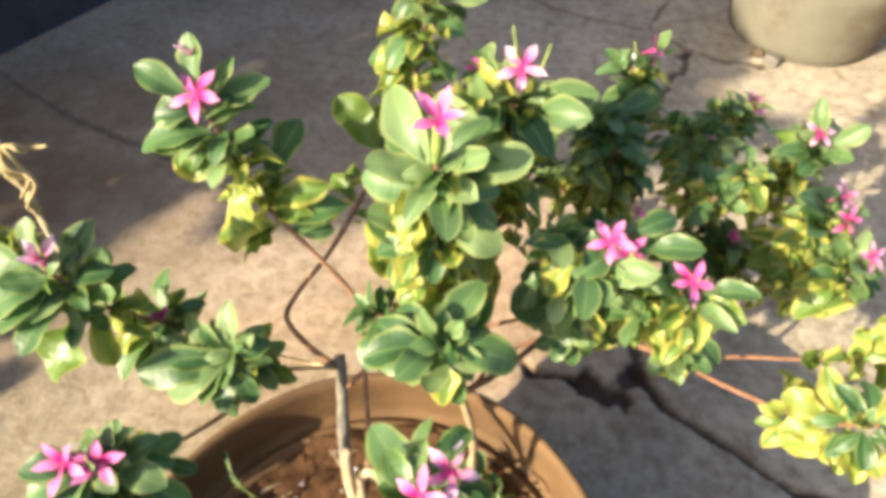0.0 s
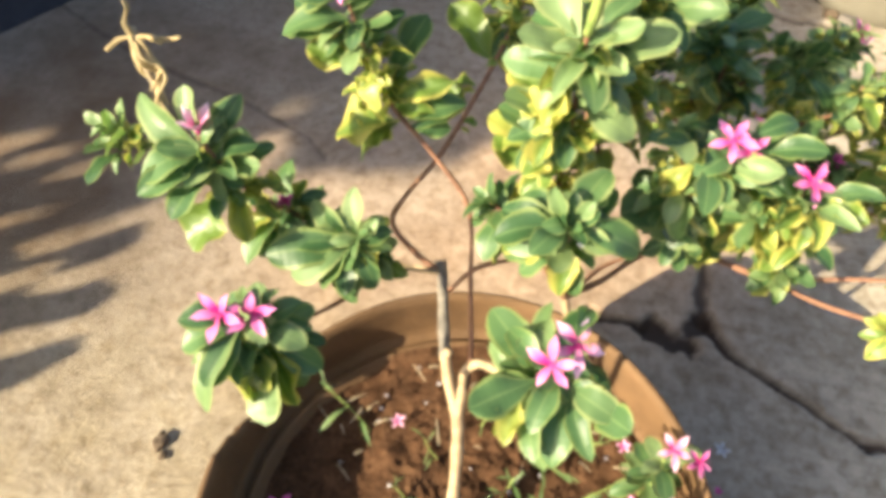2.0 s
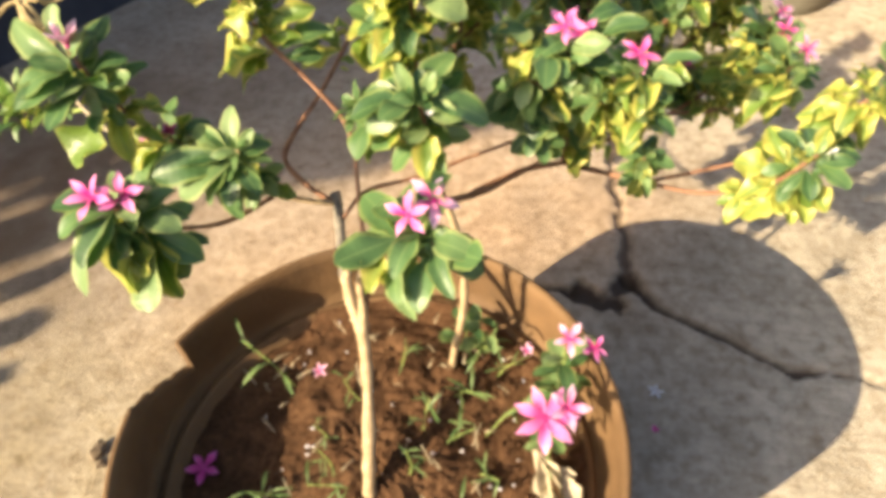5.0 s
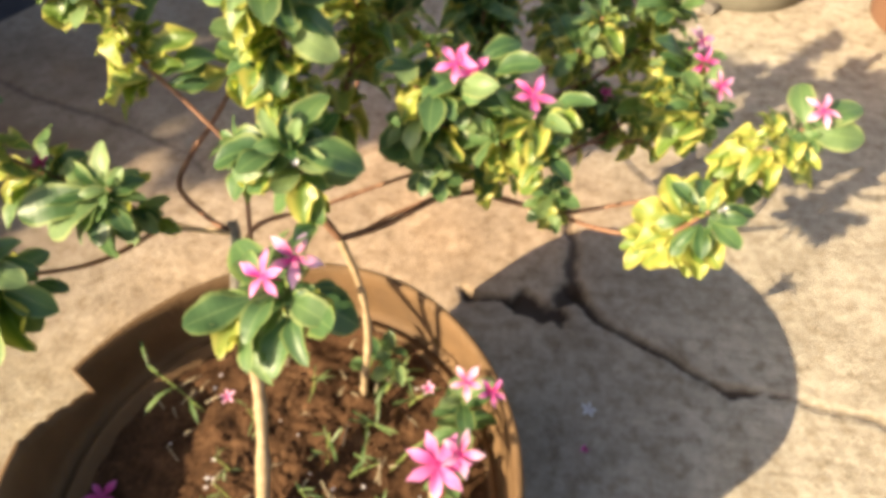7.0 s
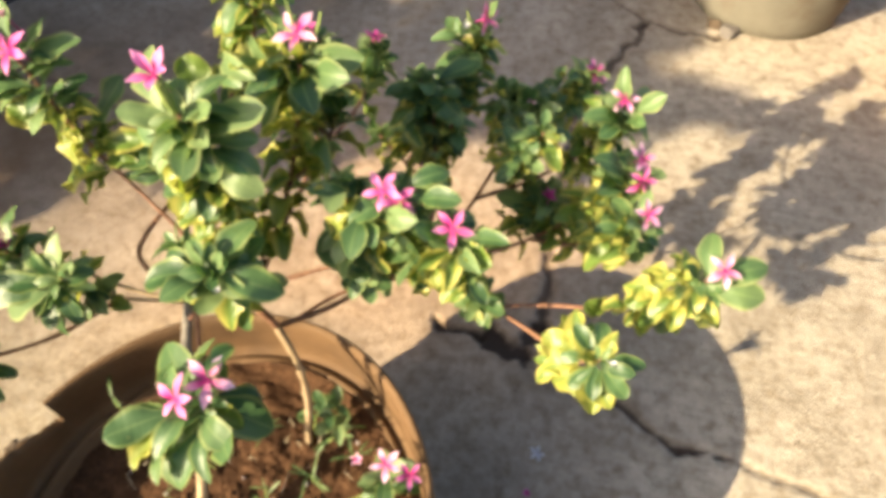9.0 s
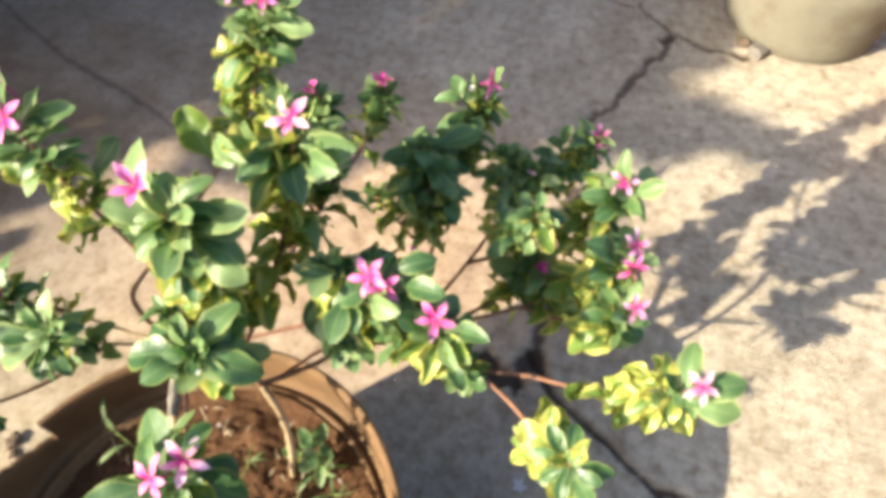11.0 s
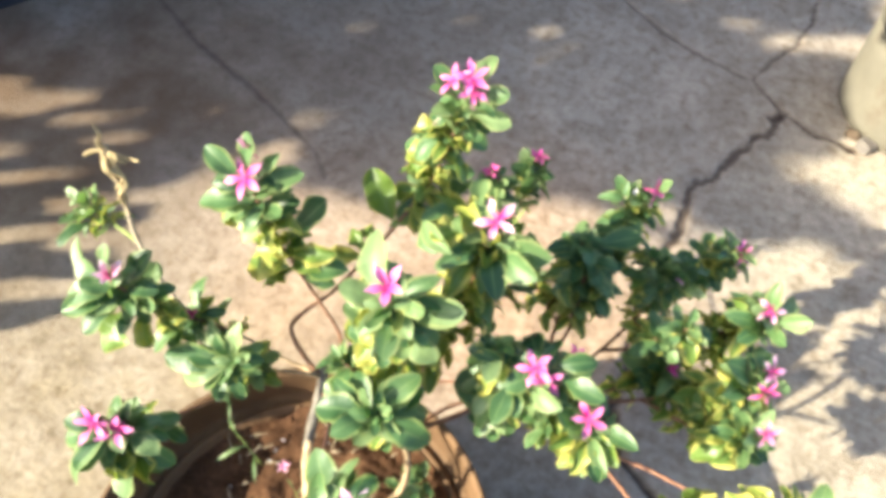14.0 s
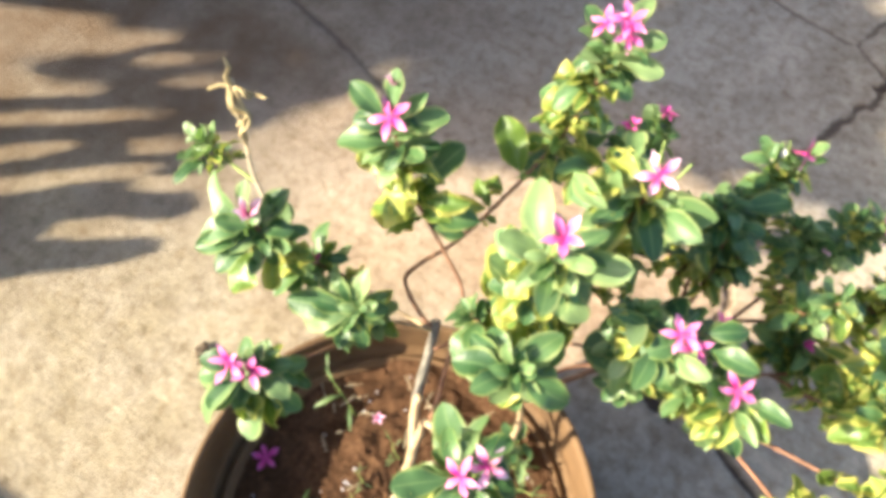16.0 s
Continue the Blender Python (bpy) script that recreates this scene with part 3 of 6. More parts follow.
twig([FORK, (-0.012, 0.316, 0.398), (-0.011, 0.321, 0.432), (0.001, 0.317, 0.462), (0.018, 0.304, 0.482), (0.035, 0.290, 0.50)], 0.0054, 0.003, WOOD_STEM)
part("stem", tube("stem", [(0.064, 0.353, SOIL_Z - 0.02), (0.071, 0.357, 0.275), (0.081, 0.363, 0.335), (0.083, 0.373, 0.388), (0.078, 0.382, 0.43), HUB], 0.0044, 0.0036, WOOD_STEM, ROOT, 8, 0.3, 8), PLANT, "slender brown second stem")
twig([HUB, (0.103, 0.430, 0.452), (0.142, 0.476, 0.440), EAST], 0.0032, 0.0028, RED_STEM)
twig([HUB, Vector(HUB).lerp(Vector(LEFT), 0.5) + Vector((0, 0, 0.004)), LEFT], 0.0038, 0.0032, RED_STEM)
twig([(0.076, 0.404, 0.462), (0.100, 0.450, 0.440), (0.130, 0.472, 0.440), (0.156, 0.484, 0.444), (0.178, 0.488, 0.47)], 0.0022, 0.0018, RED_STEM)
twig([(-0.040, 0.398, 0.440), (-0.016, 0.414, 0.463), (0.028, 0.439, 0.459), (0.082, 0.466, 0.464), (0.130, 0.478, 0.478)], 0.0024, 0.0018, RED_STEM)
twig([EAST, (0.23, 0.492, 0.425), (0.27, 0.478, 0.425)], 0.0032, 0.0030, RED_STEM)

# shoots that rise from the grey fork
shoot([FORK, (-0.008, 0.335, 0.42), (-0.018, 0.39, 0.47), (-0.029, 0.438, 0.519), (-0.062, 0.456, 0.56), (-0.102, 0.472, 0.598), (-0.118, 0.475, 0.64), (-0.132, 0.480, 0.690)], 6, 0.034, 0.12, 0.9, r=(0.0028, 0.0016), bare=0.03, spin=20, flat=0.5, axis=(-0.25, -0.25, 1), light=0.4)
flower((-0.133, 0.477, 0.709), (-0.15, -0.55, 0.8), 0.0215, "pink", spin=85)
flower((-0.140, 0.500, 0.722), (-0.2, -0.2, 1), 0.016, "pale", closed=1.0)
shoot([KNEE, (-0.078, 0.426, 0.456), (-0.104, 0.444, 0.476), (-0.092, 0.462, 0.500), (-0.064, 0.493, 0.530), (-0.030, 0.565, 0.575), (-0.010, 0.621, 0.612), (0.000, 0.650, 0.66), (0.006, 0.672, 0.702)], 11, 0.036, 0.15, 0.7, r=(0.0032, 0.0018), bare=0.02, spin=50, light=0.75)
flower((-0.011, 0.666, 0.719), (-0.45, -0.3, 0.85), 0.022, "pink", closed=0.15)
flower((0.006, 0.672, 0.725), (0.1, -0.35, 0.9), 0.022, "pink", closed=0.1)
flower((0.010, 0.662, 0.718), (0.45, -0.5, 0.75), 0.020, "pink", closed=0.25)
shoot([KNEE, (-0.075, 0.405, 0.458), (-0.10, 0.385, 0.49), (-0.107, 0.366, 0.548)], 5, 0.034, 0.07, 0.3, spin=70, flat=0.45, axis=(0.1, -0.5, 0.9), stem=WOOD_STEM, light=0.6)
shoot([KNEE, (-0.10, 0.415, 0.452), (-0.15, 0.405, 0.50), (-0.177, 0.388, 0.545)], 5, 0.032, 0.07, 0.5, spin=10, stem=WOOD_STEM, light=0.4)
flower((-0.179, 0.391, 0.551), (0.2, -0.4, 0.9), 0.014, "deep", closed=1.0)
flower((-0.197, 0.381, 0.551), (-0.3, -0.6, 0.7), 0.009, "pale", closed=1.1)
shoot([(-0.15, 0.405, 0.50), (-0.18, 0.385, 0.55), (-0.198, 0.366, 0.60), (-0.206, 0.358, 0.645)], 4, 0.034, 0.08, 0.5, bare=0.03, spin=40, flat=0.4, axis=(-0.15, -0.35, 1), light=0.6)
flower((-0.207, 0.358, 0.657), (0.05, -0.05, 1), 0.021, "pale", closed=0.7)
shoot([(-0.29, 0.440, 0.540), (-0.33, 0.450, 0.530), (-0.372, 0.455, 0.540)], 6, 0.030, 0.045, 0.2, spin=60, light=0.8, stem=GREEN_STEM, axis=(-0.4, -0.3, 0.9))
shoot([(-0.10, 0.385, 0.48), (-0.125, 0.33, 0.50), (-0.145, 0.28, 0.545), (-0.152, 0.256, 0.588)], 4, 0.034, 0.05, 0.2, spin=25, flat=0.45, axis=(-0.15, -0.35, 1), light=0.5)
flower((-0.164, 0.252, 0.602), (-0.2, -0.5, 0.85), 0.022, "pink", closed=0.3)
flower((-0.146, 0.256, 0.600), (0.25, -0.5, 0.8), 0.020, "pink", closed=0.35)

# the dry seed stalk with its shrivelled leaves
dry = shoot([(-0.15, 0.405, 0.482), (-0.22, 0.405, 0.51), (-0.29, 0.440, 0.540), (-0.320, 0.470, 0.575), (-0.328, 0.480, 0.612), (-0.330, 0.486, 0.628)], 0, 0.03, 0.03, stem=STRAW, r=(0.0028, 0.0024))
for pts, r0, r1 in (([(-0.331, 0.486, 0.626), (-0.334, 0.485, 0.642), (-0.327, 0.487, 0.656), (-0.330, 0.488, 0.668)], 0.0032, 0.0014), ([(-0.330, 0.486, 0.628), (-0.318, 0.486, 0.630), (-0.304, 0.490, 0.626), (-0.290, 0.490, 0.630)], 0.0018, 0.0015),
                    ([(-0.331, 0.486, 0.629), (-0.345, 0.482, 0.626), (-0.358, 0.478, 0.617)], 0.0024, 0.0016), ([(-0.333, 0.484, 0.630), (-0.328, 0.474, 0.612), (-0.318, 0.480, 0.596), (-0.318, 0.466, 0.580), (-0.306, 0.458, 0.562)], 0.0028, 0.0016),
                    ([(-0.328, 0.486, 0.627), (-0.316, 0.478, 0.612), (-0.308, 0.474, 0.598), (-0.314, 0.462, 0.586), (-0.322, 0.466, 0.574)], 0.0024, 0.0014), ([(-0.330, 0.488, 0.620), (-0.334, 0.478, 0.602), (-0.322, 0.474, 0.588), (-0.312, 0.466, 0.572)], 0.0026, 0.0018), ([(-0.331, 0.485, 0.627), (-0.322, 0.472, 0.618), (-0.312, 0.478, 0.606), (-0.318, 0.474, 0.594), (-0.326, 0.470, 0.584)], 0.0020, 0.0012), ([(-0.318, 0.486, 0.629), (-0.310, 0.480, 0.633), (-0.306, 0.484, 0.626)], 0.0020, 0.0010)):
    part("dry_leaf", tube("dry_leaf", pts, r0, r1, DRY_STRAW, ROOT, 6, 0.7, 7), dry, "shrivelled rolled leaf")

# the two near shoots
shoot([(0.001, 0.317, 0.462), (0.035, 0.290, 0.50), (0.058, 0.281, 0.535), (0.064, 0.279, 0.558)], 4, 0.038, 0.06, 0.25, bare=0.022, spin=15, flat=0.4, axis=(0.05, -0.35, 1), stem=GREEN_STEM, light=0.6)
flower((0.054, 0.268, 0.576), (-0.3, -0.5, 0.85), 0.0205, "pink", spin=40)
flower((0.070, 0.288, 0.572), (0.25, -0.45, 0.9), 0.0225, "pale", spin=95)
shoot([LEFT, (0.052, 0.388, 0.535), (0.056, 0.374, 0.57), (0.055, 0.360, 0.600)], 4, 0.040, 0.08, 0.6, bare=0.03, spin=35, flat=0.6)
flower((0.062, 0.352, 0.602), (0.2, -0.5, 0.8), 0.007, "white", closed=1.1)
shoot([LEFT, (0.044, 0.412, 0.56), (0.045, 0.425, 0.62), (0.044, 0.425, 0.68), (0.043, 0.416, 0.735)], 9, 0.038, 0.20, 0.9, bare=0.03, spin=55, flat=0.45, light=0.5)
twig([(0.043, 0.417, 0.725), (0.045, 0.413, 0.742), (0.046, 0.411, 0.757)], 0.0034, 0.0042, GREEN_STEM, "pale green flower tube")
flower((0.046, 0.411, 0.762), (0.0, -0.35, 1), 0.0205, "pink", closed=0.45, spin=30)

# the tall middle and back shoots
shoot([LEFT, (0.062, 0.435, 0.54), (0.080, 0.495, 0.61), (0.088, 0.532, 0.682)], 13, 0.042, 0.16, 0.9, spin=15, flat=0.3, light=0.65)
flower((0.089, 0.536, 0.709), (0.05, -0.5, 0.85), 0.023, "pale", spin=88)
shoot([(0.062, 0.435, 0.54), (0.066, 0.56, 0.54), (0.058, 0.62, 0.58), (0.057, 0.648, 0.608)], 6, 0.036, 0.08, 0.4, spin=0)
flower((0.050, 0.651, 0.622), (-0.5, -0.1, 0.8), 0.014, "deep", closed=0.5)
shoot([(0.07, 0.56, 0.54), (0.074, 0.68, 0.50), (0.075, 0.745, 0.500), (0.075, 0.768, 0.520)], 7, 0.036, 0.09, 0.3, spin=30)
flower((0.075, 0.771, 0.532), (0.2, 0.3, 0.9), 0.018, "deep", closed=0.3)
shoot([EAST, (0.178, 0.56, 0.50), (0.170, 0.61, 0.55), (0.168, 0.625, 0.588)], 10, 0.034, 0.085, 0.75, spin=45, flat=0.6, light=0.6)
shoot([EAST, (0.195, 0.60, 0.50), (0.208, 0.68, 0.56), (0.213, 0.712, 0.592)], 10, 0.032, 0.09, 0.7, spin=75, light=0.6)
flower((0.220, 0.719, 0.611), (0.75, -0.3, 0.5), 0.021, "pink", closed=0.25)
flower((0.203, 0.716, 0.600), (-0.3, -0.3, 0.8), 0.008, "white", closed=0.9)
shoot([EAST, (0.235, 0.57, 0.49), (0.265, 0.63, 0.53), (0.275, 0.655, 0.552)], 10, 0.032, 0.07, 0.7, spin=20, light=0.6)
flower((0.281, 0.655, 0.564), (0.1, -0.5, 0.7), 0.012, "pale", closed=0.9)
shoot([(0.265, 0.61, 0.51), (0.30, 0.68, 0.505), (0.330, 0.725, 0.518), (0.338, 0.737, 0.532)], 10, 0.032, 0.07, 0.7, spin=65, light=0.6)
flower((0.346, 0.741, 0.540), (0.5, -0.3, 0.8), 0.019, "pink", closed=0.3)
flower((0.352, 0.735, 0.526), (0.6, -0.6, 0.4), 0.016, "pale", closed=0.4)

# the shoots over the bare concrete
shoot([(0.235, 0.57, 0.49), (0.30, 0.60, 0.505), (0.345, 0.625, 0.535), (0.371, 0.642, 0.570)], 9, 0.04, 0.09, 0.7, spin=10, light=0.6)
flower((0.374, 0.643, 0.588), (0.2, -0.45, 0.9), 0.0185, "pale", closed=0.05)
shoot([(0.23, 0.51, 0.455), (0.30, 0.545, 0.465), (0.36, 0.572, 0.50), (0.388, 0.583, 0.538)], 12, 0.042, 0.11, 0.85, spin=50, light=0.5)
flower((0.397, 0.590, 0.560), (0.5, -0.3, 0.8), 0.020, "pale", closed=0.05)
flower((0.400, 0.572, 0.548), (0.5, -0.7, 0.5), 0.020, "pink", closed=0.05)
shoot([(0.30, 0.545, 0.465), (0.355, 0.53, 0.485), (0.385, 0.525, 0.515), (0.396, 0.522, 0.540)], 7, 0.034, 0.1, 0.9, spin=80, light=0.5)
flower((0.404, 0.523, 0.556), (0.5, -0.5, 0.7), 0.0185, "pale", closed=0.1)
shoot([(0.23, 0.51, 0.455), (0.275, 0.555, 0.455), (0.300, 0.572, 0.472), (0.308, 0.577, 0.487)], 8, 0.042, 0.065, 0.5, spin=5, light=0.6)
flower((0.312, 0.577, 0.502), (0.3, -0.4, 0.8), 0.013, "deep", closed=0.6)
shoot([EAST, (0.185, 0.485, 0.50), (0.178, 0.470, 0.56), (0.173, 0.464, 0.596)], 8, 0.038, 0.16, 0.55, spin=0, flat=0.6, light=0.5)
flower((0.170, 0.462, 0.615), (-0.2, -0.5, 0.85), 0.0225, "pink", spin=10)
flower((0.183, 0.458, 0.609), (0.35, -0.6, 0.75), 0.020, "pink", closed=0.1)
flower((0.202, 0.498, 0.600), (0.3, 0.3, 0.8), 0.014, "deep", closed=0.5)
shoot([EAST, (0.215, 0.475, 0.49), (0.228, 0.455, 0.54), (0.232, 0.447, 0.580)], 8, 0.034, 0.15, 0.8, spin=30, light=0.5)
flower((0.233, 0.445, 0.598), (0.15, -0.5, 0.85), 0.021, "pink", spin=88)
shoot([(0.27, 0.478, 0.425), (0.262, 0.462, 0.45), (0.258, 0.45, 0.478)], 9, 0.026, 0.06, 0.5, spin=0, light=0.4)
shoot([(0.27, 0.478, 0.425), (0.317, 0.441, 0.445), (0.352, 0.392, 0.50), (0.366, 0.370, 0.548)], 4, 0.034, 0.08, 0.9, spin=35, flat=0.3, light=0.5)
flower((0.374, 0.362, 0.562), (0.3, -0.4, 0.8), 0.007, "white", closed=1.1)
shoot([(0.27, 0.478, 0.425), (0.325, 0.480, 0.44), (0.395, 0.460, 0.49), (0.445, 0.446, 0.567)], 5, 0.034, 0.12, 0.95, spin=15, flat=0.3, light=0.5)
flower((0.456, 0.443, 0.594), (0.1, -0.45, 0.9), 0.0185, "pale", spin=92)
# leafy side shoots that leave the nearest twig below them
for at, n, size, yel in (((0.03, 0.455, 0.56), 5, 0.042, 0.7), ((0.00, 0.405, 0.565), 5, 0.042, 0.6), ((0.25, 0.665, 0.555), 6, 0.036, 0.3),
                         ((0.200, 0.675, 0.57), 6, 0.036, 0.3), ((0.205, 0.44, 0.555), 6, 0.034, 0.8), ((0.145, 0.445, 0.57), 6, 0.038, 0.3),
                         ((0.375, 0.54, 0.52), 6, 0.034, 0.9), ((0.065, 0.605, 0.605), 6, 0.036, 0.6), ((0.185, 0.605, 0.57), 6, 0.040, 0.2), ((0.245, 0.435, 0.545), 6, 0.034, 0.9),
                         ((0.36, 0.63, 0.55), 6, 0.034, 0.7), ((0.11, 0.54, 0.62), 6, 0.040, 0.5), ((0.075, 0.53, 0.64), 6, 0.040, 0.6), ((0.133, 0.589, 0.545), 5, 0.032, 0.8),
                         ((0.163, 0.603, 0.556), 5, 0.032, 0.7), ((0.204, 0.600, 0.564), 5, 0.032, 0.5), ((0.189, 0.583, 0.540), 5, 0.030, 0.8), ((0.281, 0.569, 0.565), 5, 0.032, 0.8),
                         ((0.286, 0.605, 0.505), 5, 0.030, 0.7), ((0.132, 0.464, 0.600), 5, 0.034, 0.4), ((0.296, 0.582, 0.580), 5, 0.032, 0.6)):
    b = Vector(at)
    a = min((p for line in LINES for p in line if p.z < b.z - 0.03 and (p - b).length > 0.04), key=lambda p: (p - b).length)
    shoot([a, a.lerp(b, 0.5) + Vector((0.004, 0.0, -0.006)), b], n, size, (b - a).length * 0.85, yel, r=(0.002, 0.0014), light=0.35)


def whorl(*leaves):
    for at, run, kind in leaves:
        run = Vector(run)
        up = Vector((-0.15 + dice.uniform(-0.25, 0.25), -0.35 + dice.uniform(-0.25, 0.25), 1.0)) + (Vector((-0.35, -0.30, 0)) if kind == "l" else Vector((0, 0, 0)))
        leaf(PLANT, at, run, up, run.length, kind, roll=dice.uniform(-0.2, 0.2))
        # smaller leaves in its axil
        for _ in range(dice.choice((0, 1, 1, 2))):
            aside = run.normalized() + Vector((dice.uniform(-0.8, 0.8), dice.uniform(-0.8, 0.8), dice.uniform(-0.7, 0.35)))
            leaf(PLANT, Vector(at) - Vector((0, 0, dice.uniform(0.0, 0.012))), aside, up, run.length * dice.uniform(0.5, 0.8), "g" if kind == "l" and dice.random() < 0.6 else kind, roll=dice.uniform(-0.5, 0.5))


def rosette(at, axis, size, rings=((4, 26, 0.55), (5, 50, 0.85), (6, 76, 1.0)), light=0.5, under=0):
    """A whorl of leaves at a shoot's tip, steep within and flat without, with yellowed ones below."""
    axis, at = Vector(axis).normalized(), Vector(at)
    tip = part("branch", tube("branch", [at - axis * 0.04, at - axis * 0.02, at], 0.0019, 0.0014, GREEN_STEM, ROOT, 5, 0.2, 3), PLANT)
    side, turn = axis.orthogonal().normalized(), dice.uniform(0, 3)
    for k, (n, tilt, grow) in enumerate(rings):
        for i in range(n):
            a = turn + 6.283 * (i + dice.uniform(-0.18, 0.18)) / n
            out = Matrix.Rotation(a, 3, axis) @ side
            b = radians(tilt + dice.uniform(-9, 9))
            leaf(tip, at - axis * 0.007 * k, axis * math.cos(b) + out * math.sin(b), axis, size * grow * dice.uniform(0.82, 1.06), "l" if dice.random() < light + 0.12 - 0.12 * k else "g", roll=dice.uniform(-0.2, 0.2))
        turn += 0.9
    for i in range(under):
        a = turn + 6.283 * (i + dice.uniform(-0.3, 0.3)) / max(1, under) * 2
        out = Matrix.Rotation(a, 3, axis) @ side
        b = radians(dice.uniform(70, 108))
        leaf(tip, at - axis * (0.022 + 0.022 * i / under), axis * math.cos(b) + out * math.sin(b), axis, size * dice.uniform(0.65, 0.95), "y" if dice.random() < 0.75 else "l", roll=dice.uniform(-0.6, 0.6))


rosette((-0.148, 0.262, 0.578), (-0.1, -0.4, 0.9), 0.034, ((4, 40, 0.7), (6, 75, 1.0)), 0.7)
rosette((-0.111, 0.363, 0.543), (0.0, -0.4, 0.9), 0.036, ((6, 72, 1.0),), 0.5)
rosette((0.169, 0.625, 0.590), (0.0, -0.2, 1), 0.031, light=0.45, under=22)
rosette((0.130, 0.452, 0.560), (-0.35, -0.3, 0.9), 0.036, light=0.25, under=10)
rosette((0.150, 0.432, 0.530), (-0.1, -0.5, 0.8), 0.034, light=0.25, under=8)
rosette((0.232, 0.448, 0.583), (0.1, -0.3, 0.95), 0.036, light=0.7, under=11)
rosette((0.388, 0.583, 0.540), (0.3, -0.2, 0.9), 0.034, light=0.8, under=10)
rosette((0.394, 0.523, 0.540), (0.4, -0.3, 0.9), 0.034, light=0.8, under=10)
rosette((0.371, 0.642, 0.572), (0.2, -0.2, 0.95), 0.034, light=0.7, under=8)
rosette((0.276, 0.655, 0.552), (0.05, -0.25, 0.95), 0.029, light=0.5, under=22)
rosette((0.336, 0.734, 0.530), (0.15, -0.2, 0.95), 0.029, light=0.5, under=14)
rosette((0.305, 0.690, 0.528), (0.0, -0.3, 0.95), 0.028, light=0.5, under=14)
rosette((0.213, 0.711, 0.590), (0.0, -0.2, 1), 0.028, light=0.5, under=10)
rosette((0.200, 0.668, 0.572), (0.0, -0.3, 1), 0.029, light=0.5, under=20)
rosette((0.173, 0.465, 0.594), (0.0, -0.3, 0.95), 0.040, light=0.55, under=11)
rosette((0.006, 0.671, 0.698), (0.0, -0.25, 1), 0.026, light=0.8, under=6)
rosette((0.088, 0.533, 0.660), (0.05, -0.3, 0.95), 0.034, light=0.6, under=14)
rosette((0.308, 0.577, 0.487), (0.1, -0.3, 0.95), 0.038, light=0.45, under=8)
# leaf by leaf, the whorls that stand apart: where a leaf starts, which way it runs, its kind
whorl(((-0.137, 0.479, 0.702), (-0.035, -0.002, 0.029), "g"),
      ((-0.135, 0.482, 0.704), (-0.005, 0.025, 0.034), "l"),
      ((-0.134, 0.475, 0.687), (0.042, 0.033, 0.021), "l"),
      ((-0.130, 0.474, 0.676), (-0.043, -0.021, 0.018), "g"),
      ((-0.131, 0.479, 0.693), (-0.042, -0.009, 0.008), "g"),
      ((-0.128, 0.484, 0.701), (0.014, 0.024, 0.020), "l"),
      ((-0.122, 0.481, 0.674), (-0.002, -0.031, 0.000), "g"))
whorl(((-0.123, 0.472, 0.638), (-0.043, -0.002, 0.017), "y"),
      ((-0.130, 0.475, 0.671), (-0.050, -0.012, 0.010), "g"),
      ((-0.123, 0.473, 0.647), (0.021, 0.025, 0.015), "l"),
      ((-0.107, 0.477, 0.620), (0.029, 0.041, 0.038), "g"),
      ((-0.111, 0.478, 0.634), (-0.016, -0.015, -0.019), "y"),
      ((-0.110, 0.473, 0.610), (0.006, -0.006, -0.008), "y"),
      ((-0.105, 0.477, 0.616), (0.022, 0.015, 0.010), "y"),
      ((-0.105, 0.477, 0.616), (0.015, -0.001, -0.011), "y"),
      ((-0.100, 0.466, 0.589), (-0.060, -0.015, 0.004), "y"),
      ((-0.097, 0.465, 0.585), (-0.039, -0.025, -0.007), "y"),
      ((-0.118, 0.479, 0.660), (0.026, 0.015, 0.017), "g"),
      ((-0.114, 0.471, 0.610), (-0.029, -0.005, 0.011), "y"))
whorl(((-0.049, 0.536, 0.555), (-0.026, 0.011, 0.017), "y"),
      ((-0.042, 0.550, 0.565), (-0.029, 0.006, 0.006), "y"),
      ((-0.051, 0.530, 0.551), (-0.043, -0.013, -0.007), "y"),
      ((-0.033, 0.571, 0.581), (-0.042, 0.025, 0.042), "y"),
      ((-0.052, 0.523, 0.544), (0.018, 0.003, 0.000), "y"),
      ((-0.036, 0.565, 0.577), (0.020, 0.009, 0.008), "y"))
whorl(((0.040, 0.424, 0.632), (-0.050, 0.006, 0.014), "g"),
      ((0.040, 0.425, 0.655), (-0.046, -0.004, 0.010), "l"),
      ((0.040, 0.424, 0.598), (-0.050, 0.012, 0.020), "y"),
      ((-0.088, 0.468, 0.588), (0.044, 0.010, 0.026), "g"),
      ((-0.098, 0.474, 0.606), (0.044, 0.006, 0.022), "y"))
whorl(((0.039, 0.424, 0.615), (-0.056, 0.025, 0.029), "y"),
      ((0.039, 0.426, 0.649), (-0.042, 0.026, 0.031), "y"),
      ((0.039, 0.426, 0.630), (-0.039, 0.011, 0.013), "y"))
rosette((0.044, 0.420, 0.712), (0.05, -0.3, 1), 0.040, ((4, 45, 0.7), (5, 66, 0.9), (5, 84, 1.0)), 0.75)
rosette((0.055, 0.364, 0.606), (0.05, -0.4, 0.9), 0.038, ((4, 40, 0.7), (5, 72, 0.9)), 0.6)
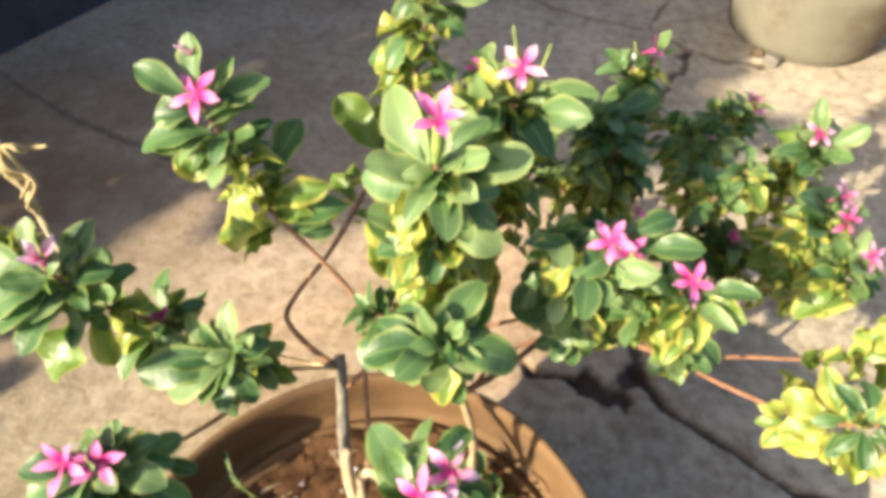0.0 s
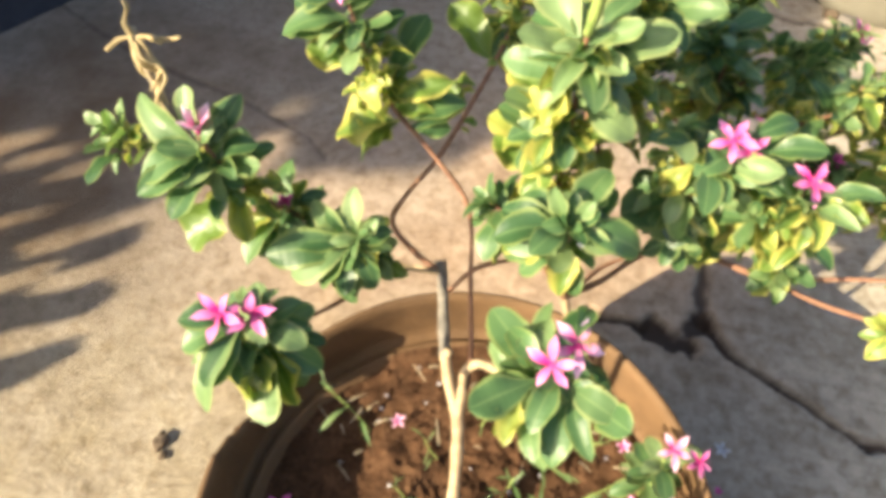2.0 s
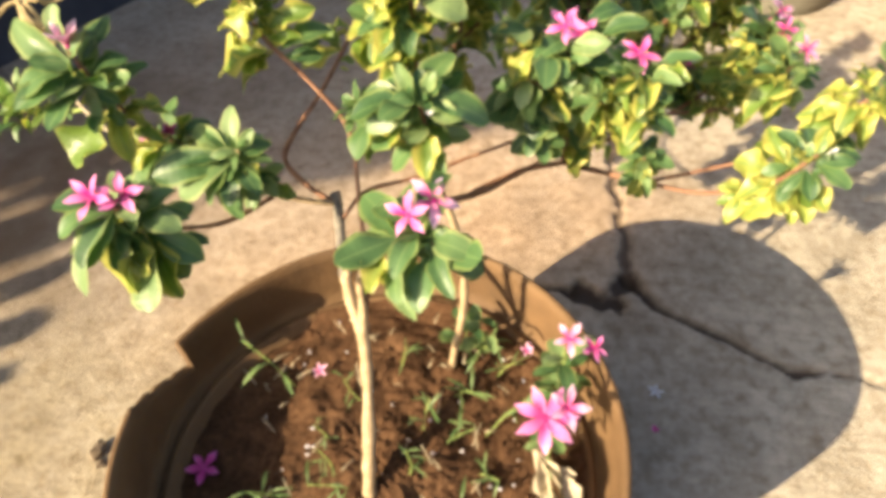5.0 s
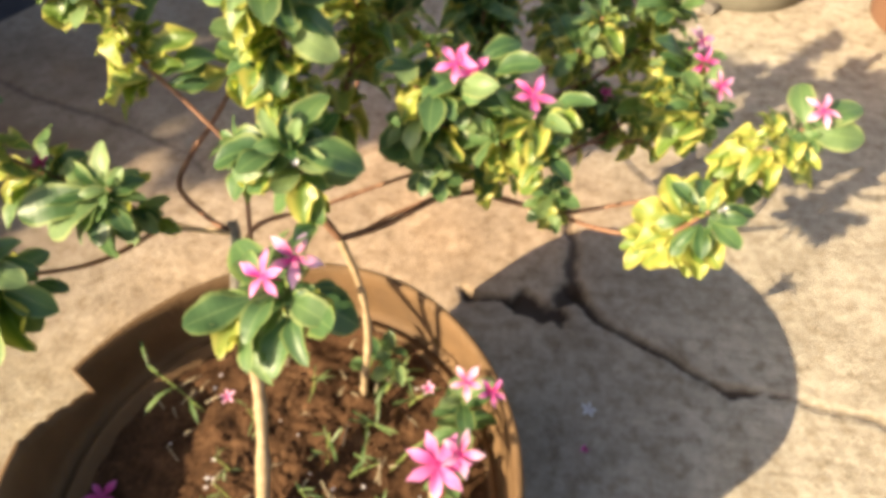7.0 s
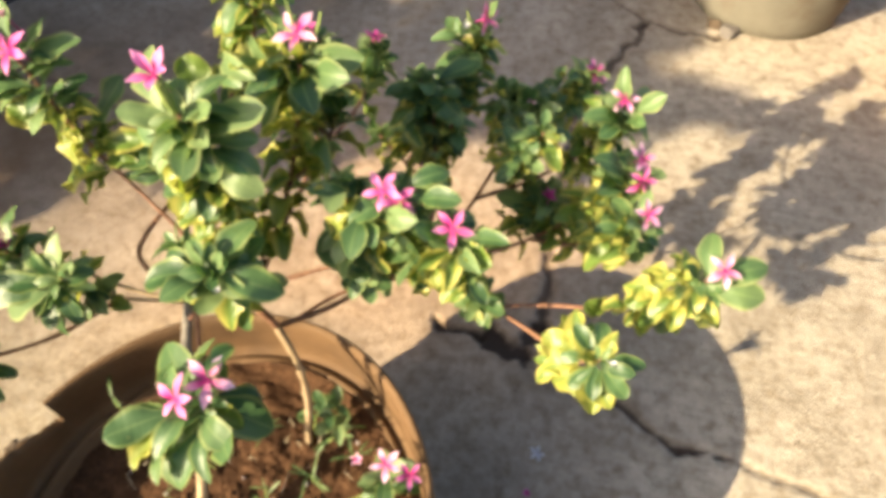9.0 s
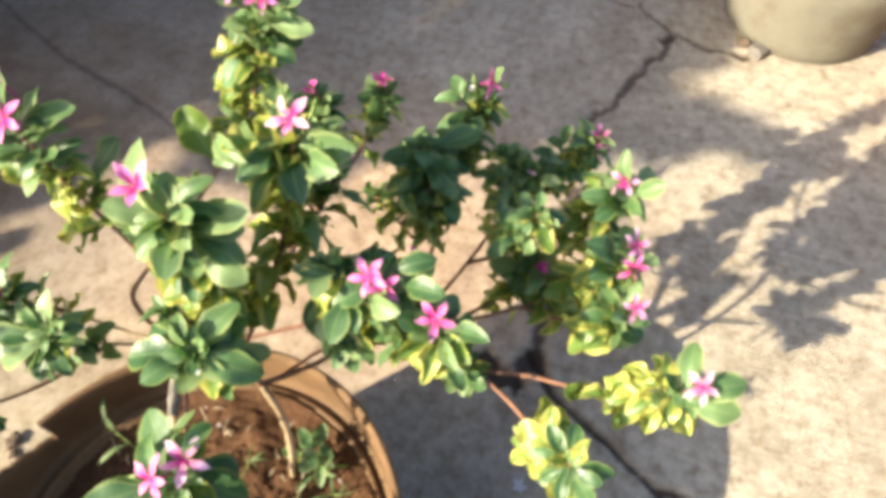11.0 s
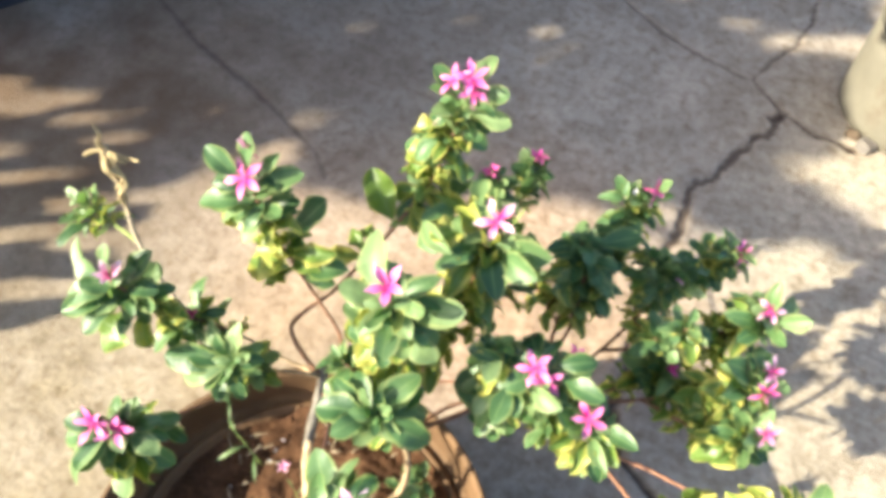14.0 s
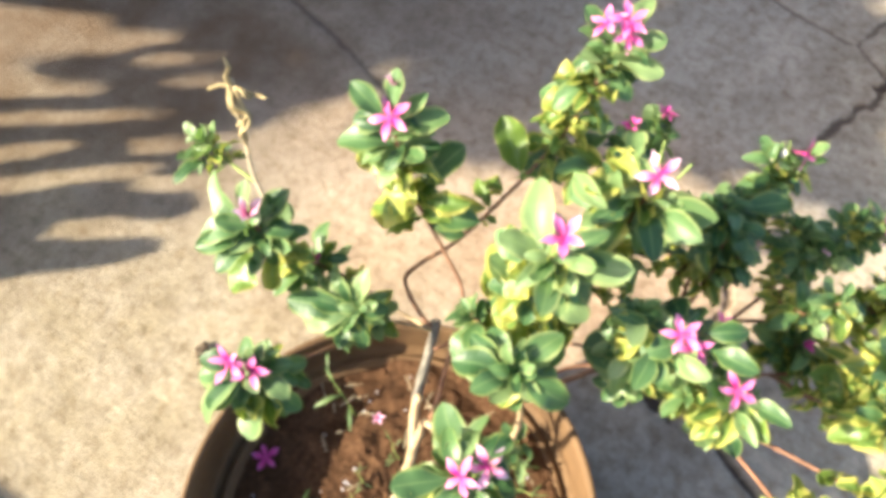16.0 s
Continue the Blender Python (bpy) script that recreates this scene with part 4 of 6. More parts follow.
whorl(((0.039, 0.418, 0.721), (-0.035, 0.030, 0.036), "l"),
      ((0.049, 0.423, 0.718), (0.019, 0.017, 0.029), "l"),
      ((0.050, 0.424, 0.698), (0.050, 0.012, 0.026), "l"),
      ((0.049, 0.421, 0.716), (0.027, -0.005, 0.021), "l"),
      ((0.038, 0.422, 0.691), (-0.048, 0.001, 0.008), "g"),
      ((0.047, 0.425, 0.699), (0.004, -0.034, 0.002), "l"),
      ((0.050, 0.426, 0.681), (0.040, -0.006, -0.009), "g"),
      ((0.050, 0.427, 0.664), (0.036, -0.024, -0.003), "l"),
      ((0.042, 0.420, 0.715), (-0.005, -0.022, 0.007), "l"),
      ((0.042, 0.421, 0.709), (0.011, -0.003, 0.023), "l"))
whorl(((0.038, 0.421, 0.694), (-0.026, -0.030, -0.024), "y"),
      ((0.039, 0.425, 0.639), (-0.027, -0.032, -0.008), "g"),
      ((0.039, 0.426, 0.645), (0.007, -0.034, -0.003), "g"),
      ((0.049, 0.425, 0.619), (0.026, -0.001, -0.003), "y"),
      ((0.039, 0.425, 0.644), (-0.055, -0.010, -0.010), "y"),
      ((0.039, 0.425, 0.659), (-0.025, -0.021, 0.000), "g"),
      ((0.051, 0.428, 0.635), (0.021, 0.012, -0.005), "g"),
      ((0.039, 0.422, 0.605), (-0.024, -0.024, -0.014), "y"))
whorl(((0.054, 0.365, 0.608), (0.022, 0.041, 0.023), "l"),
      ((0.052, 0.364, 0.608), (-0.015, 0.005, 0.027), "l"),
      ((0.050, 0.362, 0.607), (-0.050, 0.006, 0.003), "g"),
      ((0.050, 0.363, 0.607), (-0.036, -0.026, -0.000), "g"),
      ((0.060, 0.362, 0.606), (0.052, -0.006, 0.000), "g"),
      ((0.058, 0.378, 0.557), (0.009, -0.034, -0.007), "g"),
      ((0.059, 0.364, 0.607), (0.029, 0.024, 0.001), "l"),
      ((0.049, 0.361, 0.606), (-0.053, -0.015, -0.017), "y"),
      ((0.052, 0.364, 0.608), (-0.038, 0.024, 0.007), "g"),
      ((0.057, 0.365, 0.608), (0.009, 0.001, 0.023), "l"))
whorl(((0.049, 0.273, 0.561), (-0.031, 0.027, 0.009), "g"),
      ((0.053, 0.280, 0.567), (-0.013, 0.038, -0.002), "l"),
      ((0.069, 0.291, 0.579), (0.008, 0.032, -0.003), "g"),
      ((0.046, 0.266, 0.555), (-0.043, -0.030, 0.006), "g"),
      ((0.059, 0.269, 0.556), (-0.014, -0.037, 0.014), "g"),
      ((0.069, 0.266, 0.552), (0.024, -0.024, 0.022), "l"),
      ((0.082, 0.261, 0.548), (0.024, -0.028, 0.021), "g"),
      ((0.071, 0.261, 0.548), (0.008, -0.041, 0.010), "g"),
      ((0.065, 0.257, 0.545), (-0.003, -0.043, 0.002), "g"),
      ((0.049, 0.253, 0.543), (-0.009, -0.037, 0.011), "l"),
      ((0.048, 0.249, 0.540), (0.002, -0.039, -0.008), "l"),
      ((0.035, 0.254, 0.547), (-0.006, -0.034, 0.008), "y"))
whorl(((0.048, 0.286, 0.527), (-0.041, 0.032, 0.029), "g"),
      ((0.052, 0.284, 0.535), (-0.014, 0.039, 0.030), "l"),
      ((0.059, 0.280, 0.558), (0.013, 0.037, 0.024), "g"),
      ((0.041, 0.289, 0.515), (-0.035, 0.011, 0.011), "l"),
      ((0.050, 0.286, 0.530), (0.065, -0.009, -0.008), "g"))
whorl(((-0.155, 0.251, 0.590), (-0.034, -0.019, 0.007), "g"),
      ((-0.153, 0.251, 0.590), (-0.028, -0.054, -0.015), "l"),
      ((-0.153, 0.251, 0.589), (-0.013, -0.043, -0.007), "g"),
      ((-0.152, 0.256, 0.578), (0.001, -0.032, -0.023), "g"),
      ((-0.151, 0.259, 0.570), (-0.007, -0.053, -0.018), "y"),
      ((-0.149, 0.263, 0.562), (0.012, -0.054, -0.035), "l"),
      ((-0.147, 0.267, 0.554), (0.029, -0.024, -0.027), "l"),
      ((-0.147, 0.267, 0.554), (0.024, -0.045, -0.028), "y"),
      ((-0.148, 0.267, 0.554), (0.026, 0.028, 0.004), "l"),
      ((-0.149, 0.265, 0.558), (0.024, 0.012, -0.010), "g"),
      ((-0.151, 0.259, 0.574), (0.013, 0.017, -0.004), "l"),
      ((-0.148, 0.271, 0.556), (0.015, 0.012, 0.000), "l"),
      ((-0.152, 0.256, 0.578), (0.010, 0.004, -0.010), "l"),
      ((-0.140, 0.282, 0.534), (0.028, -0.005, -0.002), "g"),
      ((-0.157, 0.255, 0.594), (-0.026, -0.010, 0.022), "g"),
      ((-0.153, 0.260, 0.595), (0.001, 0.010, 0.017), "l"),
      ((-0.149, 0.267, 0.583), (0.008, 0.013, 0.015), "l"),
      ((-0.152, 0.253, 0.585), (-0.010, -0.001, -0.000), "l"),
      ((-0.153, 0.251, 0.589), (0.006, -0.017, -0.023), "l"))
whorl(((-0.175, 0.393, 0.548), (-0.012, 0.027, 0.027), "g"),
      ((-0.174, 0.393, 0.548), (0.028, 0.011, 0.009), "g"),
      ((-0.182, 0.385, 0.545), (-0.037, -0.004, 0.015), "y"),
      ((-0.182, 0.384, 0.545), (-0.026, -0.044, -0.017), "l"),
      ((-0.182, 0.385, 0.545), (-0.035, -0.024, 0.001), "y"),
      ((-0.177, 0.384, 0.539), (-0.022, -0.034, -0.014), "g"),
      ((-0.181, 0.384, 0.544), (-0.025, 0.000, 0.019), "g"),
      ((-0.180, 0.383, 0.543), (0.025, -0.011, -0.007), "l"),
      ((-0.181, 0.383, 0.544), (0.016, -0.021, -0.009), "g"))
whorl(((-0.113, 0.364, 0.549), (-0.041, 0.012, 0.024), "l"),
      ((-0.112, 0.363, 0.547), (-0.014, 0.020, 0.012), "l"),
      ((-0.110, 0.369, 0.552), (-0.008, 0.021, 0.031), "l"),
      ((-0.110, 0.363, 0.541), (0.019, 0.025, 0.011), "l"),
      ((-0.111, 0.362, 0.547), (0.020, -0.023, -0.029), "l"),
      ((-0.109, 0.369, 0.521), (0.027, 0.002, -0.006), "g"),
      ((-0.112, 0.363, 0.548), (-0.067, -0.027, 0.006), "g"),
      ((-0.112, 0.362, 0.547), (-0.042, -0.013, 0.019), "g"),
      ((-0.111, 0.362, 0.547), (-0.030, -0.035, -0.013), "g"),
      ((-0.110, 0.361, 0.546), (-0.005, -0.038, -0.017), "g"),
      ((-0.111, 0.362, 0.546), (0.028, 0.011, 0.014), "g"),
      ((-0.113, 0.364, 0.548), (-0.017, 0.009, 0.025), "g"),
      ((-0.112, 0.362, 0.547), (-0.049, -0.033, 0.002), "l"))
whorl(((-0.209, 0.355, 0.645), (-0.046, 0.001, 0.034), "l"),
      ((-0.209, 0.356, 0.655), (-0.011, 0.020, 0.026), "l"),
      ((-0.205, 0.361, 0.638), (0.013, 0.036, 0.023), "g"),
      ((-0.205, 0.357, 0.630), (0.024, 0.022, 0.003), "l"),
      ((-0.208, 0.355, 0.640), (-0.040, -0.025, 0.008), "g"),
      ((-0.207, 0.356, 0.631), (-0.036, -0.041, 0.006), "g"),
      ((-0.206, 0.357, 0.626), (-0.021, -0.045, -0.007), "g"),
      ((-0.207, 0.357, 0.626), (0.009, -0.017, -0.020), "l"),
      ((-0.206, 0.357, 0.626), (0.021, -0.009, -0.015), "g"),
      ((-0.202, 0.360, 0.603), (-0.021, -0.048, -0.024), "y"),
      ((-0.209, 0.356, 0.650), (-0.001, -0.009, -0.015), "l"),
      ((-0.197, 0.367, 0.619), (0.030, 0.015, 0.010), "g"),
      ((-0.202, 0.360, 0.602), (0.017, 0.019, 0.004), "y"),
      ((-0.196, 0.365, 0.589), (0.029, 0.012, 0.007), "y"),
      ((-0.202, 0.360, 0.603), (0.012, -0.009, -0.015), "y"),
      ((-0.206, 0.357, 0.649), (0.008, 0.021, 0.006), "l"))
rosette((0.075, 0.767, 0.514), (0.1, -0.2, 1), 0.034, light=0.4, under=6)
rosette((0.055, 0.646, 0.606), (-0.1, -0.2, 1), 0.030, light=0.4, under=5)
whorl(((-0.369, 0.452, 0.533), (-0.019, 0.018, 0.018), "l"),
      ((-0.368, 0.454, 0.534), (-0.006, 0.021, 0.013), "l"),
      ((-0.371, 0.448, 0.528), (-0.013, -0.027, 0.018), "l"),
      ((-0.370, 0.445, 0.524), (-0.013, -0.043, 0.010), "g"),
      ((-0.370, 0.445, 0.523), (-0.003, -0.018, -0.001), "l"),
      ((-0.365, 0.456, 0.533), (0.022, 0.007, 0.012), "l"))
whorl(((0.011, 0.674, 0.706), (-0.000, 0.030, 0.032), "l"),
      ((-0.001, 0.668, 0.699), (-0.038, 0.007, 0.019), "g"),
      ((0.011, 0.670, 0.700), (0.033, 0.010, 0.016), "l"),
      ((0.010, 0.664, 0.686), (0.046, 0.001, 0.003), "l"),
      ((-0.002, 0.662, 0.687), (-0.032, -0.025, -0.015), "g"),
      ((-0.005, 0.652, 0.668), (-0.038, -0.019, -0.006), "y"),
      ((-0.006, 0.649, 0.658), (-0.027, -0.034, -0.009), "g"),
      ((0.007, 0.655, 0.667), (0.032, -0.009, -0.003), "g"),
      ((-0.009, 0.640, 0.641), (-0.035, -0.019, -0.006), "y"),
      ((-0.011, 0.635, 0.633), (-0.033, -0.026, -0.012), "y"),
      ((-0.003, 0.638, 0.635), (0.026, -0.002, 0.002), "y"),
      ((-0.014, 0.627, 0.621), (0.025, -0.005, -0.002), "y"))
whorl(((-0.005, 0.623, 0.613), (-0.048, -0.004, 0.010), "y"),
      ((-0.007, 0.614, 0.604), (-0.039, -0.024, -0.008), "y"),
      ((-0.010, 0.605, 0.598), (-0.024, -0.031, -0.016), "g"),
      ((-0.008, 0.609, 0.600), (0.047, 0.005, -0.002), "y"),
      ((-0.013, 0.595, 0.592), (-0.002, -0.033, -0.022), "y"),
      ((-0.013, 0.595, 0.592), (0.055, -0.003, -0.009), "g"),
      ((-0.003, 0.638, 0.635), (-0.048, 0.000, 0.013), "g"),
      ((-0.005, 0.631, 0.623), (0.038, 0.008, 0.002), "l"),
      ((-0.002, 0.658, 0.676), (0.026, 0.019, 0.010), "l"),
      ((-0.011, 0.616, 0.608), (-0.024, -0.007, 0.009), "l"))
whorl(((0.023, 0.614, 0.600), (-0.012, 0.049, -0.001), "g"),
      ((0.030, 0.606, 0.594), (-0.022, -0.028, 0.028), "g"),
      ((0.009, 0.606, 0.595), (-0.022, 0.020, -0.017), "y"),
      ((0.026, 0.600, 0.589), (-0.006, -0.039, 0.014), "y"))
whorl(((0.093, 0.527, 0.686), (0.042, 0.008, 0.012), "l"),
      ((0.092, 0.524, 0.675), (0.034, -0.010, 0.004), "l"),
      ((0.081, 0.527, 0.682), (-0.033, 0.017, 0.023), "y"),
      ((0.081, 0.526, 0.681), (-0.013, -0.021, -0.010), "g"),
      ((0.087, 0.524, 0.678), (0.011, -0.023, -0.012), "g"),
      ((0.080, 0.524, 0.674), (-0.023, -0.000, 0.001), "g"),
      ((0.085, 0.535, 0.699), (-0.005, 0.014, 0.020), "l"))
whorl(((0.077, 0.543, 0.695), (-0.032, 0.019, -0.018), "y"),
      ((0.069, 0.547, 0.699), (-0.017, 0.043, -0.009), "l"),
      ((0.069, 0.531, 0.686), (-0.030, -0.027, 0.012), "y"),
      ((0.069, 0.522, 0.679), (-0.013, -0.006, 0.035), "l"),
      ((0.096, 0.528, 0.684), (0.049, -0.008, 0.020), "l"),
      ((0.104, 0.523, 0.681), (0.026, -0.029, 0.026), "l"),
      ((0.091, 0.522, 0.679), (0.018, -0.042, 0.021), "g"),
      ((0.081, 0.510, 0.671), (-0.010, -0.037, 0.016), "y"),
      ((0.089, 0.504, 0.667), (0.022, 0.009, -0.028), "y"),
      ((0.024, 0.522, 0.685), (0.028, -0.033, 0.018), "l"),
      ((0.112, 0.534, 0.690), (0.029, 0.034, -0.019), "g"),
      ((0.079, 0.523, 0.679), (-0.016, -0.036, 0.017), "g"))
whorl(((0.449, 0.447, 0.578), (-0.004, 0.031, 0.024), "l"),
      ((0.450, 0.443, 0.574), (0.037, 0.008, 0.030), "l"),
      ((0.449, 0.442, 0.573), (0.040, -0.019, 0.012), "l"),
      ((0.432, 0.451, 0.561), (0.003, 0.019, 0.022), "y"),
      ((0.432, 0.452, 0.562), (-0.015, -0.005, 0.003), "y"),
      ((0.446, 0.444, 0.573), (-0.008, -0.021, -0.011), "g"),
      ((0.428, 0.453, 0.554), (-0.025, -0.003, -0.015), "y"),
      ((0.413, 0.457, 0.525), (-0.028, -0.001, -0.012), "y"),
      ((0.436, 0.445, 0.550), (-0.017, -0.013, -0.007), "y"),
      ((0.433, 0.447, 0.544), (0.043, -0.025, -0.003), "y"),
      ((0.426, 0.449, 0.529), (0.016, -0.026, -0.010), "y"),
      ((0.421, 0.449, 0.521), (0.016, -0.023, -0.021), "g"),
      ((0.416, 0.452, 0.521), (0.004, -0.019, -0.017), "y"),
      ((0.438, 0.450, 0.570), (0.016, -0.022, 0.001), "g"),
      ((0.418, 0.457, 0.533), (-0.014, -0.019, -0.010), "y"),
      ((0.443, 0.443, 0.564), (-0.013, -0.000, -0.007), "y"),
      ((0.448, 0.442, 0.572), (0.009, -0.023, -0.003), "g"),
      ((0.407, 0.456, 0.502), (-0.008, -0.014, -0.016), "y"))
whorl(((0.355, 0.387, 0.520), (-0.034, 0.014, 0.003), "y"),
      ((0.357, 0.382, 0.533), (-0.016, 0.029, 0.020), "y"),
      ((0.367, 0.370, 0.547), (-0.023, 0.022, 0.017), "g"),
      ((0.369, 0.369, 0.552), (0.006, 0.010, 0.024), "y"),
      ((0.366, 0.374, 0.556), (0.002, 0.026, 0.009), "g"),
      ((0.354, 0.389, 0.510), (-0.026, -0.004, -0.010), "y"),
      ((0.358, 0.382, 0.506), (-0.030, -0.018, -0.022), "y"),
      ((0.351, 0.393, 0.500), (-0.018, -0.018, -0.006), "y"),
      ((0.367, 0.371, 0.537), (-0.002, -0.030, -0.004), "g"),
      ((0.369, 0.365, 0.549), (0.023, -0.010, 0.013), "g"),
      ((0.370, 0.366, 0.550), (0.033, 0.001, 0.012), "g"),
      ((0.360, 0.380, 0.511), (-0.006, -0.023, -0.013), "y"),
      ((0.362, 0.376, 0.519), (0.010, -0.037, -0.011), "y"),
      ((0.365, 0.373, 0.528), (0.018, -0.033, -0.005), "y"),
      ((0.369, 0.365, 0.550), (0.021, -0.025, -0.005), "g"),
      ((0.359, 0.380, 0.510), (0.006, -0.028, -0.019), "y"),
      ((0.364, 0.375, 0.524), (-0.017, -0.020, -0.001), "g"),
      ((0.363, 0.374, 0.544), (0.008, -0.004, 0.026), "l"),
      ((0.359, 0.380, 0.531), (-0.022, -0.005, 0.003), "g"))
whorl(((0.180, 0.479, 0.608), (-0.006, 0.038, -0.013), "g"),
      ((0.170, 0.475, 0.608), (-0.023, 0.033, -0.003), "g"),
      ((0.167, 0.469, 0.606), (-0.038, 0.010, -0.009), "g"),
      ((0.175, 0.462, 0.602), (-0.026, -0.028, 0.012), "g"),
      ((0.187, 0.476, 0.607), (0.032, 0.012, 0.021), "g"),
      ((0.202, 0.467, 0.603), (0.025, -0.013, 0.028), "g"),
      ((0.143, 0.459, 0.606), (-0.028, -0.014, 0.024), "g"),
      ((0.154, 0.444, 0.599), (-0.001, -0.039, 0.010), "g"),
      ((0.143, 0.445, 0.601), (-0.023, -0.021, -0.018), "y"),
      ((0.174, 0.449, 0.598), (0.023, -0.019, 0.023), "l"))
whorl(((0.170, 0.619, 0.586), (-0.022, -0.015, 0.018), "g"),
      ((0.173, 0.626, 0.590), (-0.023, 0.020, -0.010), "g"),
      ((0.180, 0.628, 0.591), (0.009, 0.030, -0.004), "g"),
      ((0.185, 0.634, 0.594), (0.038, 0.030, 0.006), "g"),
      ((0.184, 0.617, 0.584), (0.022, -0.002, 0.023), "g"),
      ((0.179, 0.615, 0.583), (0.022, -0.022, 0.007), "g"),
      ((0.172, 0.613, 0.583), (0.004, -0.031, 0.005), "g"),
      ((0.162, 0.604, 0.579), (-0.017, -0.023, 0.003), "y"),
      ((0.164, 0.587, 0.570), (0.013, -0.024, 0.010), "y"),
      ((0.172, 0.597, 0.574), (-0.011, -0.028, 0.005), "l"))
whorl(((0.197, 0.709, 0.597), (-0.023, 0.022, 0.001), "g"),
      ((0.199, 0.713, 0.599), (-0.010, 0.029, -0.003), "l"),
      ((0.195, 0.706, 0.595), (-0.025, -0.014, 0.014), "g"),
      ((0.199, 0.696, 0.587), (-0.012, -0.028, 0.010), "g"),
      ((0.207, 0.693, 0.584), (-0.035, -0.028, 0.000), "g"),
      ((0.210, 0.694, 0.585), (0.010, -0.024, 0.011), "g"),
      ((0.222, 0.724, 0.607), (0.010, -0.005, 0.026), "l"),
      ((0.197, 0.684, 0.579), (-0.019, -0.026, -0.003), "g"))
whorl(((0.274, 0.663, 0.558), (-0.028, 0.022, 0.003), "g"),
      ((0.279, 0.667, 0.561), (-0.008, -0.031, -0.001), "g"),
      ((0.290, 0.672, 0.566), (0.000, 0.031, -0.007), "g"),
      ((0.298, 0.669, 0.564), (0.016, 0.026, -0.010), "g"),
      ((0.270, 0.656, 0.553), (-0.030, -0.009, 0.005), "g"),
      ((0.268, 0.644, 0.546), (-0.022, -0.031, -0.005), "g"),
      ((0.280, 0.647, 0.548), (-0.004, -0.031, 0.005), "g"),
      ((0.291, 0.653, 0.553), (0.014, -0.015, 0.019), "l"),
      ((0.258, 0.635, 0.541), (-0.021, -0.020, -0.002), "y"))
whorl(((0.310, 0.727, 0.520), (-0.016, 0.027, -0.006), "g"),
      ((0.311, 0.734, 0.524), (-0.003, 0.030, 0.002), "l"),
      ((0.325, 0.725, 0.519), (0.023, -0.015, 0.017), "g"),
      ((0.321, 0.718, 0.514), (0.013, -0.026, 0.013), "g"),
      ((0.306, 0.720, 0.514), (-0.021, -0.010, 0.022), "g"),
      ((0.327, 0.737, 0.528), (0.008, 0.030, -0.007), "g"))
whorl(((0.376, 0.640, 0.576), (-0.014, 0.035, -0.012), "g"),
      ((0.377, 0.645, 0.580), (-0.013, 0.004, 0.036), "l"),
      ((0.383, 0.644, 0.580), (0.021, 0.032, -0.002), "l"),
      ((0.386, 0.636, 0.576), (0.022, -0.002, 0.031), "l"),
      ((0.382, 0.632, 0.573), (0.009, -0.027, 0.020), "l"),
      ((0.373, 0.633, 0.571), (-0.031, -0.016, 0.020), "g"),
      ((0.374, 0.628, 0.569), (-0.018, -0.025, 0.014), "g"))
whorl(((0.389, 0.586, 0.536), (-0.028, 0.019, -0.012), "y"),
      ((0.383, 0.578, 0.531), (-0.044, -0.014, 0.001), "y"),
      ((0.386, 0.568, 0.527), (-0.020, -0.029, 0.004), "y"),
      ((0.392, 0.575, 0.532), (-0.024, -0.001, 0.029), "g"),
      ((0.396, 0.571, 0.531), (-0.004, -0.036, 0.013), "l"),
      ((0.370, 0.581, 0.530), (-0.016, 0.019, -0.026), "y"))
whorl(((0.397, 0.523, 0.536), (0.003, 0.014, 0.035), "l"),
      ((0.393, 0.517, 0.533), (-0.036, -0.007, 0.017), "g"),
      ((0.389, 0.510, 0.530), (-0.038, -0.029, -0.003), "y"),
      ((0.395, 0.509, 0.531), (-0.001, -0.028, 0.020), "l"),
      ((0.391, 0.505, 0.528), (-0.018, -0.024, 0.019), "y"),
      ((0.395, 0.528, 0.538), (-0.026, -0.001, 0.028), "l"),
      ((0.383, 0.514, 0.530), (-0.040, -0.010, 0.002), "y"))
whorl(((0.228, 0.444, 0.581), (-0.025, -0.013, 0.028), "g"),
      ((0.233, 0.440, 0.580), (-0.013, -0.023, 0.024), "l"),
      ((0.232, 0.435, 0.579), (-0.024, -0.027, 0.005), "y"),
      ((0.238, 0.432, 0.578), (-0.002, -0.032, 0.016), "y"),
      ((0.247, 0.440, 0.581), (0.019, -0.025, 0.018), "y"),
      ((0.248, 0.446, 0.582), (0.026, -0.010, 0.029), "g"),
      ((0.248, 0.451, 0.584), (0.025, 0.022, -0.022), "g"),
      ((0.243, 0.436, 0.579), (0.006, -0.028, 0.024), "l"))
whorl(((0.372, 0.529, 0.504), (-0.011, 0.030, 0.029), "g"),
      ((0.382, 0.528, 0.515), (0.006, 0.028, 0.034), "l"),
      ((0.378, 0.529, 0.513), (-0.019, 0.047, 0.035), "y"),
      ((0.392, 0.521, 0.518), (0.014, -0.017, -0.013), "l"),
      ((0.360, 0.533, 0.493), (-0.023, 0.028, 0.025), "y"),
      ((0.379, 0.523, 0.499), (0.018, -0.017, -0.012), "y"),
      ((0.370, 0.523, 0.491), (-0.013, -0.014, -0.018), "y"),
      ((0.380, 0.529, 0.516), (-0.005, 0.011, 0.027), "y"),
      ((0.388, 0.522, 0.513), (0.022, -0.019, 0.002), "l"),
      ((0.367, 0.531, 0.498), (-0.019, -0.012, -0.004), "y"))
